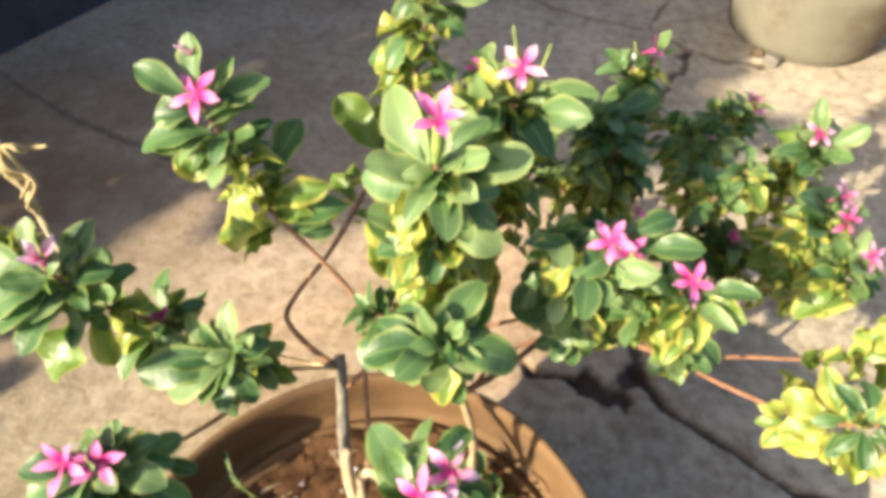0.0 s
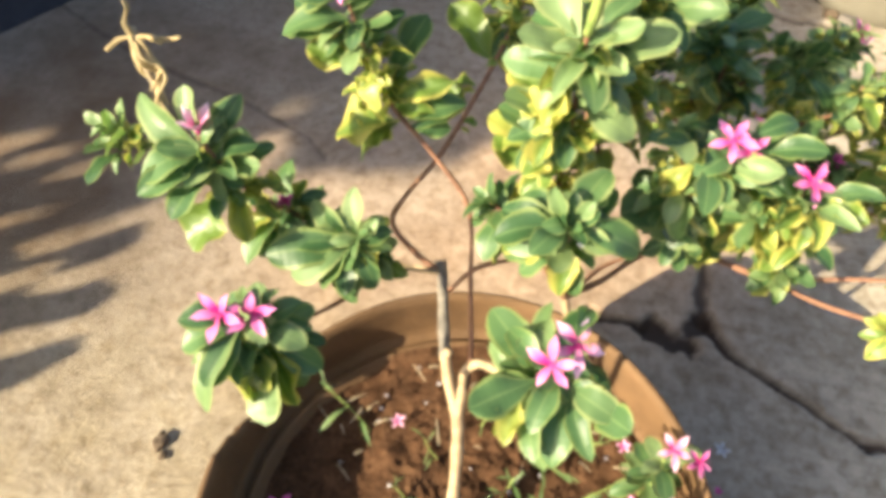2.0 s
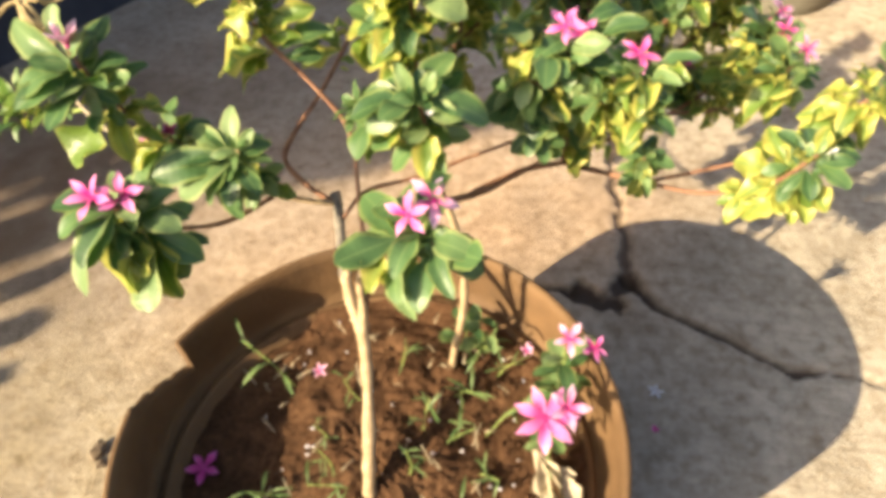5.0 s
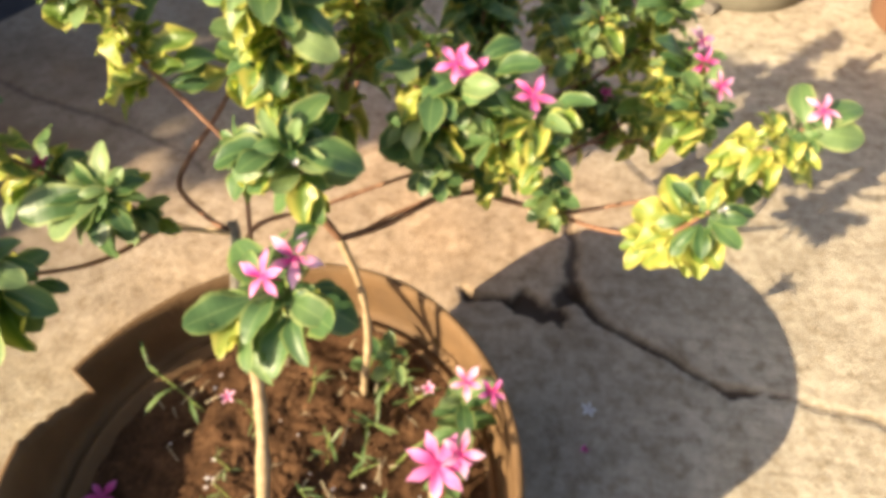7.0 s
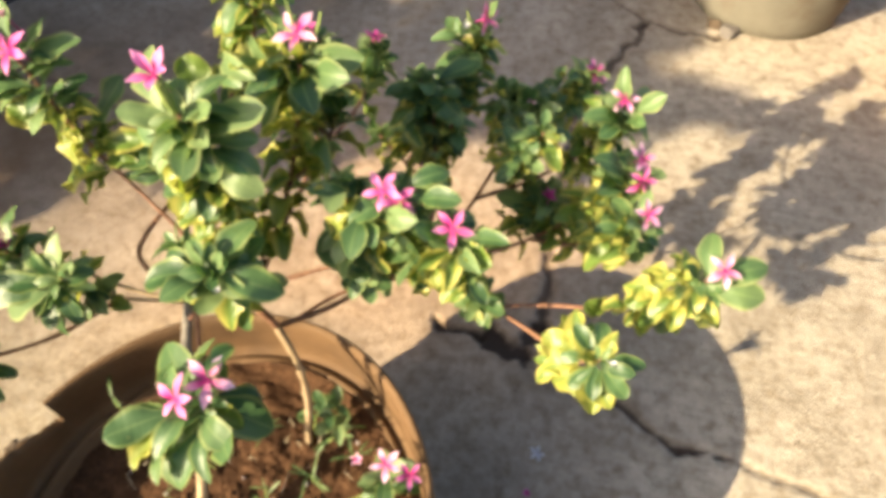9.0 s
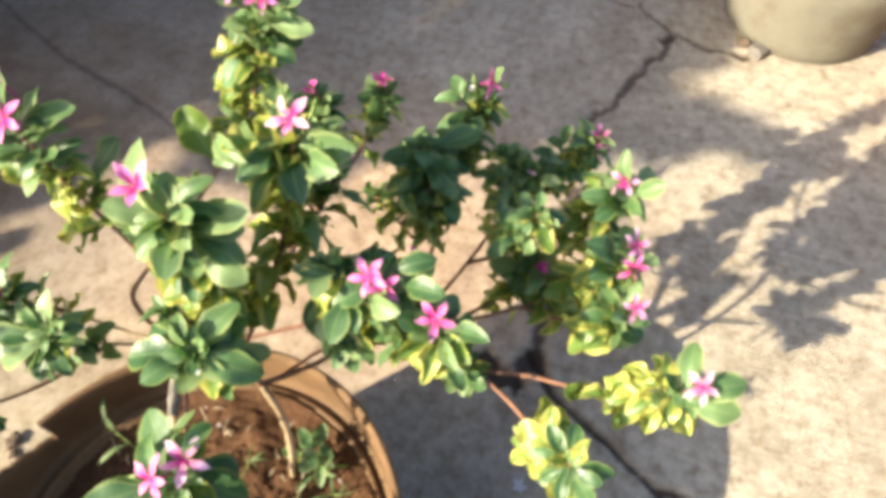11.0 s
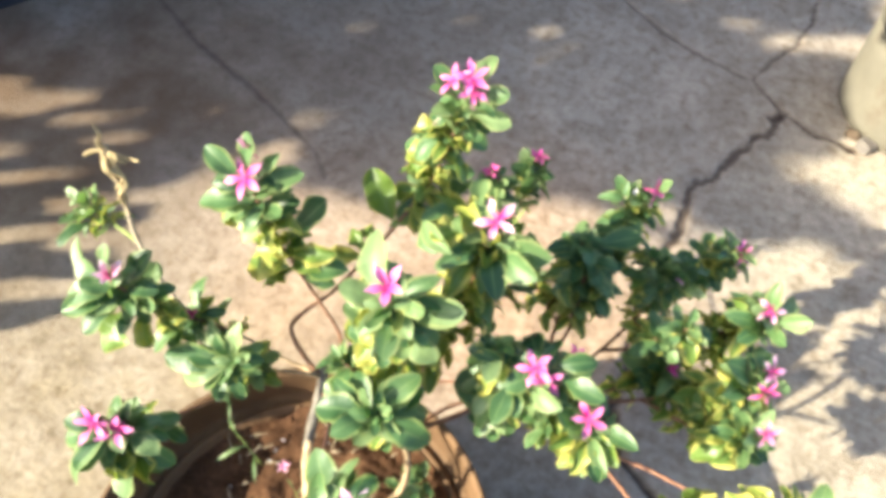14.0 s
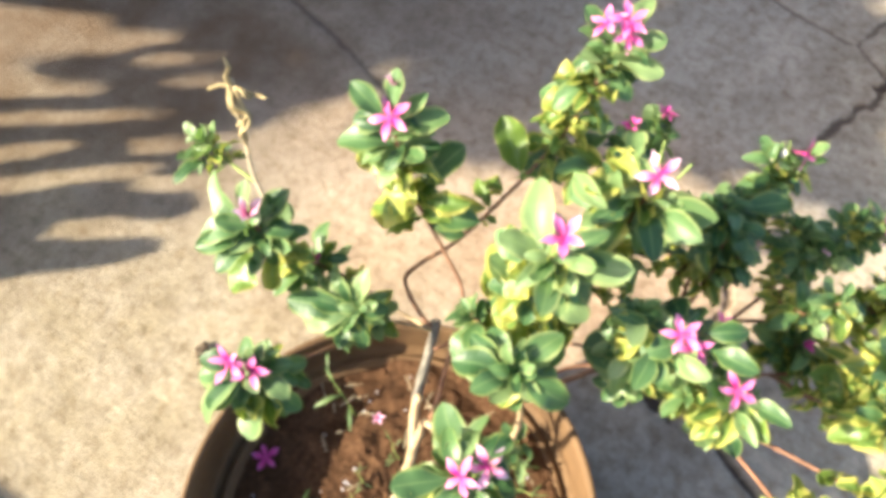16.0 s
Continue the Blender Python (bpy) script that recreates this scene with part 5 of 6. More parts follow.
whorl(((0.169, 0.464, 0.589), (-0.037, -0.000, 0.007), "g"),
      ((0.168, 0.464, 0.594), (-0.042, 0.010, 0.013), "g"),
      ((0.176, 0.465, 0.598), (0.007, 0.028, 0.017), "g"),
      ((0.180, 0.466, 0.595), (0.040, 0.021, 0.021), "g"),
      ((0.183, 0.470, 0.569), (-0.007, -0.029, -0.009), "l"),
      ((0.183, 0.471, 0.565), (0.040, -0.019, -0.011), "g"),
      ((0.188, 0.482, 0.523), (-0.015, -0.021, -0.005), "y"),
      ((0.190, 0.482, 0.516), (0.011, -0.028, -0.022), "y"),
      ((0.173, 0.468, 0.559), (-0.073, -0.024, -0.022), "g"),
      ((0.172, 0.467, 0.563), (-0.030, -0.011, 0.009), "g"),
      ((0.174, 0.471, 0.545), (-0.048, -0.025, -0.015), "g"),
      ((0.179, 0.484, 0.500), (-0.027, -0.017, -0.013), "y"))
whorl(((0.238, 0.447, 0.583), (0.019, -0.002, 0.005), "l"),
      ((0.231, 0.450, 0.573), (-0.013, -0.022, -0.009), "g"),
      ((0.236, 0.450, 0.560), (0.030, -0.009, 0.006), "l"),
      ((0.232, 0.454, 0.544), (0.033, -0.015, -0.001), "y"),
      ((0.222, 0.466, 0.511), (0.023, -0.027, -0.013), "y"),
      ((0.221, 0.459, 0.533), (-0.013, -0.011, -0.011), "y"),
      ((0.234, 0.451, 0.565), (-0.012, 0.019, 0.013), "g"),
      ((0.235, 0.452, 0.547), (0.020, -0.016, -0.016), "g"),
      ((0.226, 0.452, 0.556), (-0.020, -0.008, 0.006), "l"))
whorl(((0.040, 0.423, 0.659), (-0.029, -0.010, 0.011), "y"),
      ((0.040, 0.423, 0.654), (-0.019, -0.032, -0.023), "y"),
      ((0.040, 0.423, 0.630), (0.010, -0.003, -0.010), "y"),
      ((0.040, 0.423, 0.630), (-0.026, -0.029, -0.009), "y"),
      ((0.040, 0.423, 0.644), (-0.038, -0.016, 0.007), "g"),
      ((0.048, 0.428, 0.636), (0.004, 0.010, 0.010), "l"))
whorl(((0.050, 0.359, 0.608), (-0.048, -0.012, 0.011), "g"),
      ((0.050, 0.357, 0.605), (-0.019, -0.019, 0.004), "g"),
      ((0.058, 0.364, 0.608), (0.015, 0.026, 0.017), "l"),
      ((0.060, 0.369, 0.595), (0.023, 0.034, 0.014), "g"))
whorl(((0.427, 0.452, 0.539), (-0.042, 0.002, 0.002), "y"),
      ((0.428, 0.446, 0.536), (-0.028, -0.026, -0.008), "y"),
      ((0.429, 0.454, 0.554), (-0.031, 0.012, 0.004), "y"),
      ((0.434, 0.453, 0.563), (-0.009, 0.023, 0.010), "y"),
      ((0.431, 0.445, 0.543), (-0.002, -0.032, -0.005), "y"),
      ((0.440, 0.443, 0.559), (0.018, -0.031, 0.001), "y"),
      ((0.421, 0.458, 0.533), (-0.029, -0.019, 0.001), "y"),
      ((0.432, 0.450, 0.546), (-0.018, -0.028, 0.004), "y"),
      ((0.443, 0.444, 0.567), (-0.010, -0.030, 0.005), "y"))
whorl(((0.348, 0.407, 0.488), (-0.007, 0.034, 0.018), "y"),
      ((0.343, 0.398, 0.484), (-0.023, -0.022, -0.004), "y"),
      ((0.342, 0.407, 0.481), (-0.022, -0.001, 0.009), "y"),
      ((0.352, 0.400, 0.498), (0.011, 0.033, 0.014), "y"))


# slender seed pods and withered flowers
for base, tip in (((0.087, 0.535, 0.694), (0.080, 0.549, 0.735)), ((0.080, 0.533, 0.690), (0.064, 0.541, 0.718)), ((0.098, 0.536, 0.694), (0.108, 0.550, 0.722)), ((0.208, 0.712, 0.590), (0.200, 0.722, 0.618)), ((0.372, 0.640, 0.572), (0.362, 0.650, 0.600))):
    base, tip = Vector(base), Vector(tip)
    part("seed_pod", tube("seed_pod", [base, base.lerp(tip, 0.5) + Vector((0.001, 0, 0)), tip], 0.0016, 0.0008, GREEN_STEM, ROOT, 6, 0.2, 4), PLANT, "slender upright green seed pod")
for at in ((-0.018, 0.649, 0.668), (0.027, 0.424, 0.707), (0.194, 0.711, 0.597), (0.202, 0.705, 0.594)):
    flower(at, (dice.uniform(-0.5, 0.5), -0.5, 0.8), 0.008, "withered", closed=0.9)


# ---- low growth and litter in the pot ----
def seedling(points, label, leaves=6, size=0.022, kind="w", stem=GREEN_STEM, name="weed"):
    base = Vector(points[0])
    base.z -= sunk(base.x - POT_AT.x)
    points = [base] + list(points[1:])
    t = thing(name, base, label, "weed" if name == "weed" else "seedling", "weeds in the pot" if name == "weed" else "")
    part("stalk", tube("stalk", points, 0.0013, 0.0008, stem, base, 5, 0.2, 5), t)
    line = spline(points, 8)
    for k in range(leaves):
        at = line[int((0.25 + 0.75 * k / max(1, leaves - 1)) * (len(line) - 1))]
        a = dice.uniform(0, 6.28)
        leaf(t, at, (math.cos(a), math.sin(a), dice.uniform(0.1, 0.9)), (0, 0, 1), size * dice.uniform(0.7, 1.2), kind, origin=base)
    return t


def young(at, label, pairs, size, blooms):
    """A small periwinkle beside the main plant."""
    base = Vector((at[0], at[1], SOIL_Z - 0.005))
    t = thing("young_periwinkle", base, label, "plant", "young periwinkles in the pot")
    tip = Vector(at)
    part("stalk", tube("stalk", [base, base.lerp(tip, 0.5) + Vector((0.004, -0.003, 0)), tip], 0.002, 0.0013, GREEN_STEM, base, 6, 0.2, 5), t)
    for i in range(pairs):
        f = i / max(1, pairs - 1)
        p = tip.lerp(base, 0.08 + 0.7 * f)
        for h in (0, 1):
            a = i * 1.57 + h * 3.14 + dice.uniform(-0.3, 0.3) + 0.4
            leaf(t, p, (math.cos(a), math.sin(a), 0.6 - 0.5 * f), (0, 0, 1), size * dice.uniform(0.8, 1.15), "l" if dice.random() < 0.5 else "g", origin=base)
    for pos, face, r, tint, cl, *n in blooms:
        flower(pos, face, r, tint, owner=t, closed=cl, origin=base, petals=n[0] if n else 5)


young((0.185, 0.305, 0.355), "small periwinkle seedling with pink flowers at the pot's rim", 8, 0.034,
      [((0.188, 0.306, 0.375), (0.0, -0.4, 0.9), 0.020, "pale", 0.05), ((0.212, 0.302, 0.366), (0.4, -0.3, 0.8), 0.017, "pink", 0.1), ((0.150, 0.318, 0.335), (0, -0.3, 0.8), 0.010, "pale", 0.6)])
young((0.172, 0.246, 0.320), "small periwinkle with a double pink flower leaning on the pot's rim", 4, 0.030,
      [((0.166, 0.241, 0.338), (0.0, -0.55, 0.9), 0.034, "pink", 0.0, 7), ((0.186, 0.250, 0.342), (0.25, -0.4, 0.9), 0.024, "pale", 0.2)])


for pts, lf, sz in (([(-0.120, 0.325, 0.236), (-0.145, 0.335, 0.262), (-0.172, 0.345, 0.285)], 4, 0.040), ([(-0.03, 0.30, 0.236), (-0.045, 0.305, 0.26), (-0.05, 0.31, 0.275)], 4, 0.022),
                    ([(0.04, 0.27, 0.236), (0.045, 0.275, 0.27), (0.05, 0.28, 0.295)], 6, 0.026), ([(0.09, 0.36, 0.236), (0.10, 0.362, 0.262), (0.11, 0.36, 0.28)], 6, 0.034),
                    ([(0.11, 0.27, 0.236), (0.13, 0.285, 0.255), (0.155, 0.30, 0.27)], 5, 0.028), ([(-0.02, 0.20, 0.236), (-0.04, 0.195, 0.26), (-0.065, 0.19, 0.272)], 6, 0.026),
                    ([(0.03, 0.215, 0.236), (0.035, 0.22, 0.262), (0.03, 0.225, 0.285)], 6, 0.024), ([(-0.10, 0.19, 0.236), (-0.115, 0.185, 0.255), (-0.125, 0.18, 0.27)], 6, 0.030),
                    ([(0.07, 0.19, 0.236), (0.085, 0.185, 0.26), (0.095, 0.18, 0.275)], 5, 0.024), ([(-0.06, 0.25, 0.236), (-0.065, 0.255, 0.25), (-0.075, 0.258, 0.262)], 4, 0.02),
                    ([(0.005, 0.345, 0.236), (0.012, 0.35, 0.262), (0.015, 0.352, 0.28)], 5, 0.024), ([(0.12, 0.345, 0.236), (0.13, 0.342, 0.262), (0.14, 0.34, 0.275)], 6, 0.030), ([(0.06, 0.25, 0.236), (0.075, 0.258, 0.25), (0.10, 0.268, 0.258)], 5, 0.03), ([(0.02, 0.17, 0.236), (0.03, 0.165, 0.255), (0.05, 0.16, 0.265)], 6, 0.026), ([(0.10, 0.225, 0.236), (0.11, 0.22, 0.25), (0.125, 0.21, 0.262)], 5, 0.026), ([(-0.05, 0.22, 0.236), (-0.055, 0.225, 0.252), (-0.065, 0.23, 0.265)], 5, 0.022),
                    ([(0.07, 0.315, 0.236), (0.085, 0.31, 0.26), (0.095, 0.30, 0.275)], 7, 0.03), ([(-0.04, 0.16, 0.236), (-0.045, 0.155, 0.25), (-0.05, 0.15, 0.262)], 5, 0.024)):
    seedling(pts, "thin green weed sprouting from the potting soil", lf, sz * 0.95)

for x, y, kind in ((0.086, 0.388, "g"), (0.076, 0.380, "g"), (0.094, 0.366, "l"), (0.066, 0.372, "l")):
    seedling([(x, y, 0.236), (x + 0.006, y + 0.004, 0.262), (x + 0.012, y + 0.002, 0.286)], "leafy green weed sprouting beside the second stem", 4, 0.028, kind)


def dry_litter():
    """Crumpled bleached leaves and a stalk under the double flower."""
    base = Vector((0.160, 0.232, 0.290))
    t = thing("dry_leaf_bundle", base, "crumpled bleached leaves hanging over the potting soil", "dry leaf")
    for tip, up in (((0.212, 0.168, 0.256), (0.3, -0.6, 0.8)), ((0.190, 0.160, 0.254), (-0.2, -0.7, 0.7)), ((0.205, 0.182, 0.262), (0.6, -0.2, 0.8)), ((0.176, 0.178, 0.254), (-0.5, -0.4, 0.8))):
        run = Vector(tip) - base
        leaf(t, base, run, up, run.length * 1.1, "d", origin=base)
    part("stalk", tube("stalk", [base, (0.168, 0.212, 0.272), (0.188, 0.188, 0.258), (0.205, 0.166, 0.252)], 0.0042, 0.0026, STRAW, base, 7, 0.6, 6), t)


dry_litter()


def lying_flower(at, facing, r, tint, label, closed=0.1, name="fallen_flower"):
    t = thing(name, at, label, "flower", "fallen flowers")
    flower(Vector(at) + Vector((0, 0, 0.004)), facing, r, tint, owner=t, closed=closed, origin=Vector(at))


lying_flower((-0.197, 0.219, SOIL_Z - 0.014), (0.1, -0.2, 1), 0.021, "deep", "purple-pink fallen flower on the shaded potting soil")
lying_flower((-0.088, 0.335, SOIL_Z + 0.006), (0.1, -0.4, 1), 0.012, "pale", "small pale pink wilted flower on the potting soil", 0.4)
lying_flower((0.140, 0.170, SOIL_Z + 0.004), (0.1, -0.3, 1), 0.014, "deep", "small pink fallen flower near the pot's rim", 0.3)
lying_flower((0.361, 0.469, 0.002), (0.1, -0.1, 1), 0.014, "white", "bleached white fallen flower on the concrete")
lying_flower((0.352, 0.405, 0.002), (0.0, 0.1, 1), 0.009, "deep", "small magenta petal scrap on the concrete", 0.5)


def crumbs():
    """Clods, straw bits and pale specks on the soil, one sheet of litter."""
    verts, faces = [], []
    rng = random.Random(5)
    for _ in range(260):
        a, rr = rng.uniform(0, 6.28), 0.215 * math.sqrt(rng.random())
        s = rng.uniform(0.0012, 0.0042) * (1.6 if rng.random() < 0.08 else 1)
        c = Vector((rr * math.cos(a), rr * math.sin(a), SOIL_Z - sunk(rr * math.cos(a)) + 0.004 + 0.010 * noise.noise(Vector((rr * math.cos(a), rr * math.sin(a), 0)) * 11)))
        base = len(verts)
        for k in range(6):
            d = [(1, 0, 0), (-1, 0, 0), (0, 1, 0), (0, -1, 0), (0, 0, 1), (0, 0, -1)][k]
            verts.append(c + Vector(d) * s * rng.uniform(0.6, 1.2))
        for f in ((0, 2, 4), (2, 1, 4), (1, 3, 4), (3, 0, 4), (2, 0, 5), (1, 2, 5), (3, 1, 5), (0, 3, 5)):
            faces.append(tuple(base + i for i in f))
    ob = place_at(new("soil_clods", mesh_of("soil_clods", verts, faces, SOIL, False)), POT_AT)
    tagged(ob, "loose crumbs and clods of reddish soil", "soil", kind="stuff")
    verts, faces = [], []
    for _ in range(60):
        a, rr = rng.uniform(0, 6.28), 0.20 * math.sqrt(rng.random())
        c = Vector((rr * math.cos(a), rr * math.sin(a), SOIL_Z - sunk(rr * math.cos(a)) + 0.010))
        w = Vector((rng.uniform(-1, 1), rng.uniform(-1, 1), rng.uniform(-0.15, 0.5))).normalized() * rng.uniform(0.008, 0.03)
        v, f = tube_data(spline([c, c + w * 0.5 + Vector((0, 0, 0.003)), c + w], 3), 0.0012, 0.0007, 4)
        b = len(verts)
        verts += v
        faces += [tuple(b + i for i in q) for q in f]
    ob = place_at(new("straw_litter", mesh_of("straw_litter", verts, faces, STRAW)), POT_AT)
    tagged(ob, "scattered dry straw bits on the potting soil", "litter", kind="stuff")
    verts, faces = [], []
    for _ in range(70):
        a, rr = rng.uniform(0, 6.28), 0.20 * math.sqrt(rng.random())
        x, y, s = rr * math.cos(a), rr * math.sin(a), rng.uniform(0.0012, 0.0032)
        c = Vector((x, y, SOIL_Z - sunk(x) + 0.009 + 0.010 * noise.noise(Vector((x, y, 0)) * 11)))
        b = len(verts)
        for d in ((1, 0, 0), (-1, 0, 0), (0, 1, 0), (0, -1, 0), (0, 0, 1), (0, 0, -1)):
            verts.append(c + Vector(d) * s * rng.uniform(0.7, 1.2))
        faces += [tuple(b + i for i in f) for f in ((0, 2, 4), (2, 1, 4), (1, 3, 4), (3, 0, 4), (2, 0, 5), (1, 2, 5), (3, 1, 5), (0, 3, 5))]
    ob = place_at(new("pale_grit", mesh_of("pale_grit", verts, faces, WHITE_PETAL)), POT_AT)
    tagged(ob, "pale grit and petal scraps strewn over the potting soil", "litter", kind="stuff")


crumbs()


# ---- the neighbouring pots and the wall ----
def cream_pot():
    at = Vector((0.838, 1.805, 0.0))
    pot = thing("cream_pot", at, "cream painted clay pot with dirt stains and dry stalks, on concrete", "pot")
    ang = round_angles(64)
    part("body", lathe("body", [(0.182, 0), (0.186, 0.004), (0.189, 0.03), (0.197, 0.10), (0.206, 0.17), (0.213, 0.238), (0.196, 0.24), (0.16, 0.2)], CREAM_CLAY, ang), pot)
    part("rim", lathe("rim", [(0.213, 0.234), (0.220, 0.238), (0.2225, 0.246), (0.224, 0.272), (0.221, 0.280), (0.212, 0.281), (0.206, 0.270), (0.200, 0.22)], CREAM_CLAY, ang, None, False), pot, "cream rounded rim")
    part("soil", lathe("soil", [(0.206, 0.262), (0.15, 0.266), (0.08, 0.270), (0.01, 0.268)], GREY_SOIL, ang), pot, "dry soil with straw")
    rng = random.Random(3)
    for k in range(130):
        a = rng.uniform(0, 6.28)
        r0 = 0.165 * math.sqrt(rng.random())
        p = Vector((r0 * math.cos(a), r0 * math.sin(a), 0.266))
        w = Vector((rng.uniform(-1, 1), rng.uniform(-1, 1), 0)).normalized() * rng.uniform(0.03, 0.08)
        q = p + w * (0.4 if r0 > 0.1 else 1) + Vector((0, 0, rng.uniform(0.01, 0.035)))
        part("stalk", tube("stalk", [p, p.lerp(q, 0.5) + Vector((0, 0, 0.012)), q], rng.uniform(0.003, 0.007), 0.002, DRY_STRAW if k % 3 else WOOD_STEM, (0, 0, 0), 6, 0.6, 4), pot, "dry tan stalk")
    part("stalk", tube("stalk", [(0.02, -0.02, 0.245), (0.05, -0.05, 0.30), (0.09, -0.06, 0.36)], 0.010, 0.006, WOOD_STEM, (0, 0, 0), 7, 0.4, 4), pot, "thick tan cut stem")


def orange_pot():
    at = Vector((1.305, 1.590, 0.0))
    pot = thing("terracotta_pot", at, "orange terracotta pot standing on concrete beside the cream one", "pot")
    ang = round_angles(64)
    part("body", lathe("body", [(0.17, 0), (0.178, 0.008), (0.20, 0.16), (0.212, 0.27), (0.195, 0.27), (0.15, 0.22)], ORANGE_CLAY, ang), pot)
    part("rim", lathe("rim", [(0.212, 0.262), (0.226, 0.266), (0.232, 0.31), (0.224, 0.32), (0.212, 0.316), (0.20, 0.265)], ORANGE_CLAY, ang, None, False), pot, "thick orange rim")
    part("soil", lathe("soil", [(0.206, 0.285), (0.1, 0.29), (0.01, 0.29)], SOIL, ang), pot, "dark soil")


cream_pot()
orange_pot()


def pebble(at, size, seed, mat, label):
    rng = random.Random(seed)
    bm = bmesh.new()
    bmesh.ops.create_icosphere(bm, subdivisions=2, radius=1.0)
    for v in bm.verts:
        v.co *= 1 + 0.5 * noise.noise(v.co * 1.6 + Vector((seed * 1.7, 0, 0)))
        v.co = Vector((v.co.x * size, v.co.y * size * 0.75, v.co.z * size * 0.5 + size * 0.3))
    me = bpy.data.meshes.new("stone")
    bm.to_mesh(me)
    bm.free()
    me.materials.append(mat)
    ob = place_at(new("stone", me), at)
    ob.rotation_euler = (0, 0, rng.uniform(0, 6))
    tagged(ob, label, "stone", "loose stones on the concrete")


GREY_STONE = clay("grey_stone", (0.14, 0.125, 0.11), (0.22, 0.20, 0.18), (0.15, 0.13, 0.12), 0.9)
DARK_STONE = clay("dark_stone", (0.10, 0.072, 0.048), (0.17, 0.125, 0.085), (0.07, 0.05, 0.035), 0.9)
pebble((0.735, 1.628, 0), 0.028, 1, GREY_STONE, "pale broken lump of cement beside the cream pot")
pebble((0.700, 1.655, 0), 0.020, 2, DARK_STONE, "dark clod of earth beside the cream pot")
pebble((-0.474, 0.327, 0), 0.015, 3, DARK_STONE, "small dark clod on the concrete by the brown pot")
pebble((-0.462, 0.308, 0), 0.008, 4, DARK_STONE, "small dark clod on the concrete by the brown pot")


def wall(name, a, b, high, mat, label):
    """A plain wall from a to b, 0.2 m thick, with its face on the yard's side."""
    a, b = Vector(a), Vector(b)
    way = (b - a).normalized()
    out = Vector((-way.y, way.x, 0)) * 0.2
    verts = []
    for z in (-0.05, high):
        verts += [a + Vector((0, 0, z)), b + Vector((0, 0, z)), b + out + Vector((0, 0, z)), a + out + Vector((0, 0, z))]
    faces = [(0, 1, 5, 4), (1, 2, 6, 5), (2, 3, 7, 6), (3, 0, 4, 7), (4, 5, 6, 7), (3, 2, 1, 0)]
    tagged(new(name, mesh_of(name, verts, faces, mat, False)), label, "wall", kind="structure")


wall("wall_1", (-1.62, 0.74, 0), (1.24, 5.46, 0), 3.8, WALL_PAINT, "dark slate-blue painted wall along the concrete yard")
# two walls added out of view, only to cut the sky's fill round the pot
wall("wall_2", (4.6, -1.0, 0), (0.35, -1.0, 0), 3.0, WALL_PAINT, "unseen plain dark wall added behind the viewer to cut sky light")
wall("wall_3", (0.35, -1.0, 0), (-3.3, -1.0, 0), 0.85, WALL_PAINT, "unseen low dark wall added behind the viewer to cut sky light")


# ---- the tree that shades the yard ----
EDGE = ((-3.0, 1.45), (-1.6, 1.12), (-1.0, 1.05), (-0.65, 0.92), (-0.45, 0.87), (-0.2, 0.95), (0.05, 1.14), (0.2, 1.19), (0.31, 1.23), (0.43, 1.19), (0.55, 1.25), (0.66, 1.29), (0.74, 1.24), (0.80, 1.33))
# the sunlit wedge beyond that edge: x, where it begins, where it ends
WEDGE = ((0.52, 1.50, 1.505), (0.60, 1.46, 1.53), (0.70, 1.455, 1.59), (0.78, 1.41, 3.0), (0.81, 1.34, 3.0))
# lit lanes between the drooping fronds: from, to, half the width
LANES = ((-1.45, 0.80, -1.11, 1.00, 0.045), (-1.36, 0.70, -1.01, 0.93, 0.030), (-1.03, 0.82, -0.89, 0.92, 0.013), (-1.24, 0.61, -1.06, 0.71, 0.022), (-0.92, 0.82, -0.83, 0.87, 0.013),
         (-1.19, 0.53, -0.89, 0.72, 0.011), (-1.12, 0.46, -1.01, 0.55, 0.015), (-0.86, 0.64, -0.69, 0.76, 0.015), (-1.06, 0.40, -0.83, 0.59, 0.012), (-0.78, 0.575, -0.66, 0.645, 0.014),
         (-0.85, 0.41, -0.68, 0.505, 0.016), (-1.12, 0.98, -1.01, 1.09, 0.015))
# the broad lit patch at the foot of the wall, with two fingers that reach into the shade
PATCH = ((-1.60, 0.62), (-1.48, 0.80), (-1.37, 0.91), (-1.235, 1.015), (-1.126, 1.105), (-0.985, 1.14), (-0.99, 1.105), (-1.10, 0.985), (-1.19, 0.87), (-1.16, 0.865),
         (-1.00, 0.945), (-0.995, 0.915), (-1.09, 0.835), (-1.09, 0.80), (-1.19, 0.74), (-1.28, 0.61), (-1.40, 0.55))
# slim lit lanes in the deep shade behind the pot
SLITS = ((-0.565, 1.03, -0.475, 1.135, 0.022), (-0.73, 1.01, -0.68, 1.065, 0.012), (-0.63, 0.875, -0.51, 0.972, 0.026), (-0.475, 0.81, -0.41, 0.91, 0.024), (-1.05, 1.09, -0.99, 1.13, 0.016), (-1.35, 0.99, -1.20, 1.125, 0.014))
# the outer edge of those fronds' shade: y, x
FRINGE = ((0.25, -0.90), (0.33, -0.74), (0.38, -0.69), (0.43, -0.665), (0.60, -0.665), (0.67, -0.67), (0.78, -0.675), (0.88, -0.655), (0.94, -0.61), (1.10, -0.58))
# small gaps in the crown
SPOTS = ((0.51, 1.94, 0.055), (0.65, 2.00, 0.06), (0.41, 1.52, 0.035), (0.36, 1.95, 0.04), (0.19, 1.99, 0.04), (0.05, 1.88, 0.035), (-0.11, 1.66, 0.03))


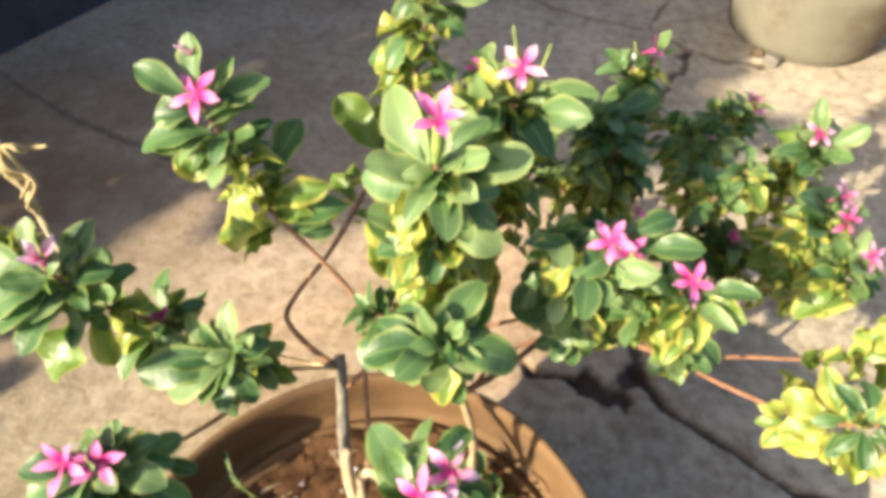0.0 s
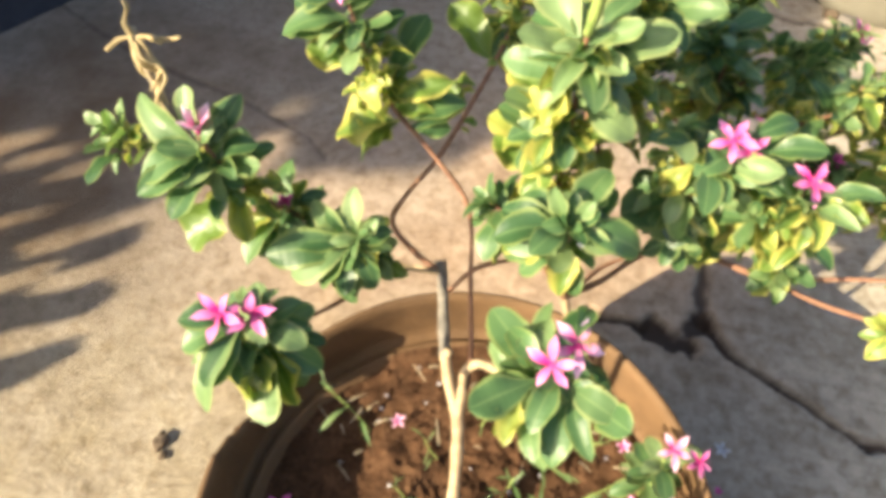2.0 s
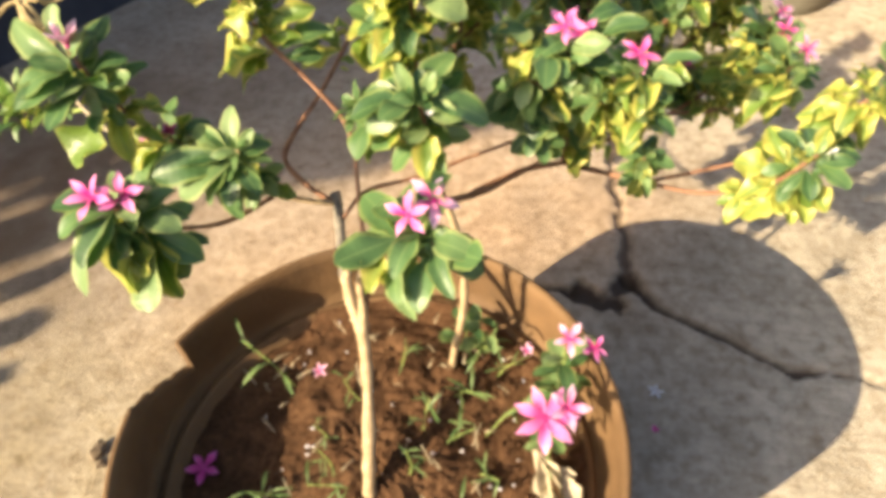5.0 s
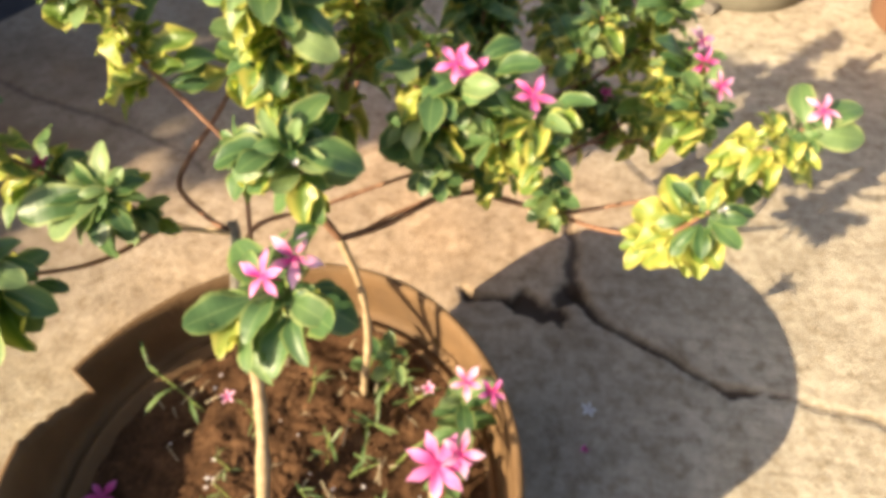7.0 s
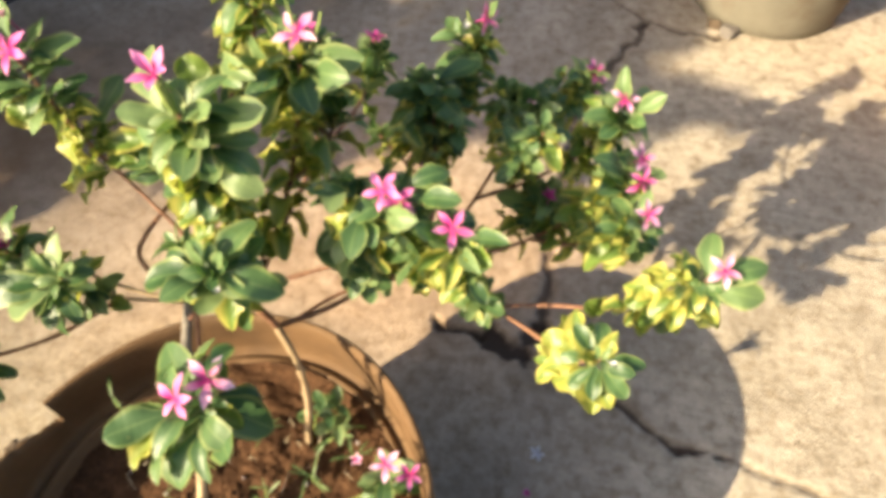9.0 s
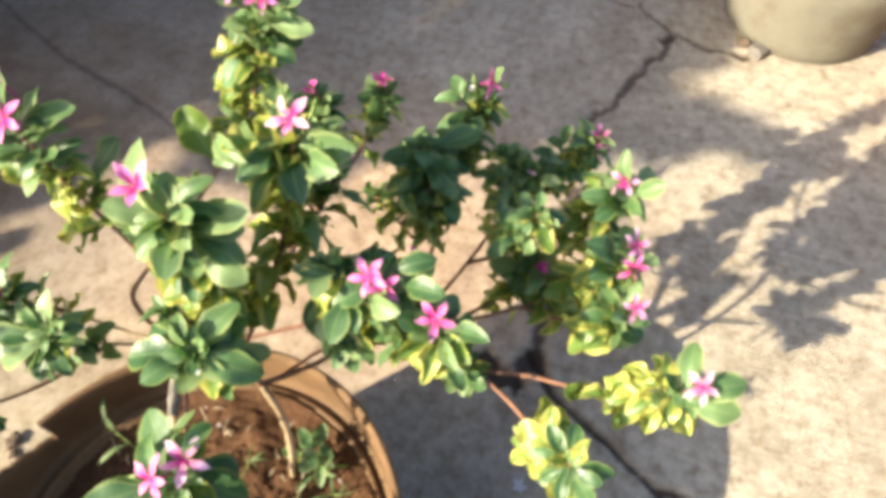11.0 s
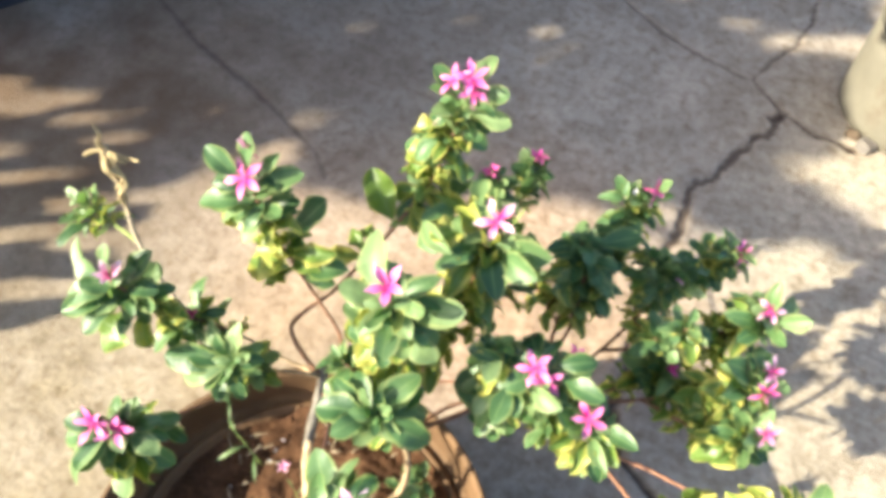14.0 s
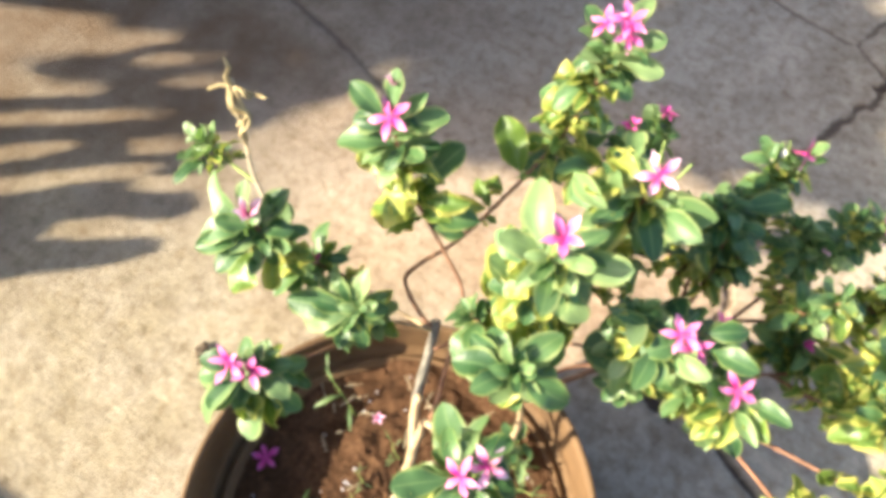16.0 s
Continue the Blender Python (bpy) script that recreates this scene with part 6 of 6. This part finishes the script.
def inside(x, y, ring):
    hit = False
    for (ax, ay), (bx, by) in zip(ring, ring[1:] + ring[:1]):
        if (ay > y) != (by > y) and x < ax + (y - ay) * (bx - ax) / (by - ay):
            hit = not hit
    return hit


def in_lane(x, y, lane, taper=0.0, spare=0.0):
    ax, ay, bx, by, wide = lane
    ux, uy = bx - ax, by - ay
    t = min(1.0, max(0.0, ((x - ax) * ux + (y - ay) * uy) / (ux * ux + uy * uy)))
    return math.hypot(x - ax - t * ux, y - ay - t * uy) < wide * (1 + taper * (0.25 - 0.6 * t)) + spare


def shaded(x, y):
    """Whether this spot of the yard lies in the tree's shade."""
    if inside(x, y, PATCH) or any(in_lane(x, y, lane) for lane in SLITS):
        return 0.0
    for cx, cy, r in SPOTS:
        if ((x - cx) ** 2 + (y - cy) ** 2) < r * r:
            return 0.0
    if x < 0.80 and not (x < -0.62 and y < 1.10):
        for (ax, ay), (bx, by) in zip(EDGE[:-1], EDGE[1:]):
            if ax <= x <= bx and y > ay + (by - ay) * (x - ax) / (bx - ax):
                for (px, p0, p1), (qx, q0, q1) in zip(WEDGE[:-1], WEDGE[1:]):
                    if px <= x <= qx:
                        t = (x - px) / (qx - px)
                        if p0 + (q0 - p0) * t < y < p1 + (q1 - p1) * t:
                            return 0.0
                return 1.0
    if -1.45 < x < -0.6 and 0.25 + 0.84 * (x + 0.89) < y < 1.10:
        if any(in_lane(x, y, lane, 1.0, 0.006) for lane in LANES):
            return 0.0
        for (ay, ax), (by, bx) in zip(FRINGE[:-1], FRINGE[1:]):
            if ay <= y < by:
                return 1.0 if x < ax + (bx - ax) * (y - ay) / (by - ay) else 0.0
        return 1.0 if y < 0.25 else 0.0
    if 0.98 < x < 1.20 and 1.97 < y < 2.14:
        return 1.0
    return 0.0


# blade of the added leaves that only cast the cream pot's shadow
POT_SHADOW_LEAF = leaf_mesh("leaf", TREE_LEAF, 0.42, 0.1, 0.1, 0.05, 0.0, 77, 0.55, 0.8)


def tree():
    base = Vector((-4.6, -1.5, 0))
    t = thing("shade_tree", base, "leafy broad-crowned tree shading the yard", "tree")
    part("trunk", tube("trunk", [base, base + Vector((0.1, 0.05, 0.9)), base + Vector((0.3, 0.2, 1.7))], 0.13, 0.09, TREE_BARK, base, 12, 0.2), t)
    fork = base + Vector((0.3, 0.2, 1.7))
    for tip in ((-2.4, -0.9, 2.1), (-3.4, 0.4, 2.6), (-2.7, -1.4, 2.2), (-4.0, -0.3, 3.0), (-3.0, 0.6, 2.9), (-2.45, -0.62, 1.25), (-2.2, -0.35, 1.15), (-2.6, -0.2, 1.9), (-3.6, -0.9, 3.0)):
        q = Vector(tip)
        part("limb", tube("limb", [fork, fork.lerp(q, 0.5) + Vector((0, 0, 0.25)), q], 0.06, 0.015, TREE_BARK, base, 8, 0.2), t)
    # one long limb added out of view; its leaves are shaped to shadow the cream pot
    hub = Vector((-0.935, 0.355, 1.475))
    limb = part("limb", tube("limb", [fork, (-3.2, -0.75, 2.2), (-1.9, -0.15, 2.0), hub], 0.03, 0.006, TREE_BARK, base, 7, 0.2), t)
    for tip, wide in (((-0.985, 0.420, 1.350), 1.0), ((-0.945, 0.348, 1.340), 0.9), ((-0.890, 0.295, 1.318), 1.25), ((-0.822, 0.262, 1.395), 0.8), ((-0.99, 0.45, 1.43), 1.2), ((-0.86, 0.28, 1.46), 1.1)):
        run = Vector(tip) - hub
        m = Matrix.Translation(hub - base) @ frame_from(run, -SUN_RUN) @ Matrix.Diagonal((run.length, run.length * wide, run.length, 1))
        part("leaf", POT_SHADOW_LEAF, limb, "unseen long leaf added to shade the cream pot", m)
    rng = random.Random(21)
    verts, faces, across = [], [], []
    count = 0
    run = Vector((SUN_RUN.x, SUN_RUN.y, 0)).normalized()
    cross = Vector((-run.y, run.x, 0))
    tries = 0
    while count < 15000 and tries < 400000:
        tries += 1
        low = count % 3 == 0
        x, y = (rng.uniform(-1.5, -0.58), rng.uniform(0.0, 1.14)) if low else (rng.uniform(-2.2, 1.2), rng.uniform(0.7, 3.0))
        if count % 7 == 1:
            x, y = rng.uniform(0.0, 1.2), rng.uniform(1.1, 2.2)
        length, wide = (rng.uniform(0.06, 0.12), rng.uniform(0.006, 0.013)) if low else (rng.uniform(0.10, 0.17), rng.uniform(0.014, 0.026))
        spot = Vector((x, y, 0))
        near = 0.42 if low else 0.30
        if min(shaded(*(spot + run * length * k * 1.3 + cross * wide * s).xy) for k, s in ((0, 0), (near, 0), (-near, 0), (0, 0.8), (0, -0.8))) <= rng.random() * 0.999:
            continue
        h = max(0.85, (y + 0.48) / 1.159) + rng.uniform(0.0, 0.2) if low else rng.uniform(1.7, 2.9)
        c = spot - SUN_RUN * h
        a = rng.uniform(-0.12, 0.12) * (1 if low else 11) + math.atan2(SUN_RUN.y, SUN_RUN.x)
        way = Vector((math.cos(a), math.sin(a), rng.uniform(0.0, 0.3) if low else rng.uniform(-0.3, 0.5))).normalized()
        turn = frame_from(way, Vector((rng.uniform(-0.5, 0.1), rng.uniform(-0.5, 0.1), 1)))
        b = len(verts)
        for px, py in ((0, 0), (0.3, 0.8), (0.65, 0.9), (1, 0), (0.65, -0.9), (0.3, -0.8)):
            verts.append(c + turn.to_3x3() @ Vector(((px - 0.5) * length, py * wide, -0.1 * length * px * px)) - base)
            across.append(py)
        faces += [(b, b + 1, b + 5), (b + 1, b + 2, b + 4, b + 5), (b + 2, b + 3, b + 4)]
        count += 1
    me = mesh_of("crown", verts, faces, TREE_LEAF, False, {"across": across})
    tagged(part("crown", me, t, "dense drooping green leaves"), kind="stuff")


tree()
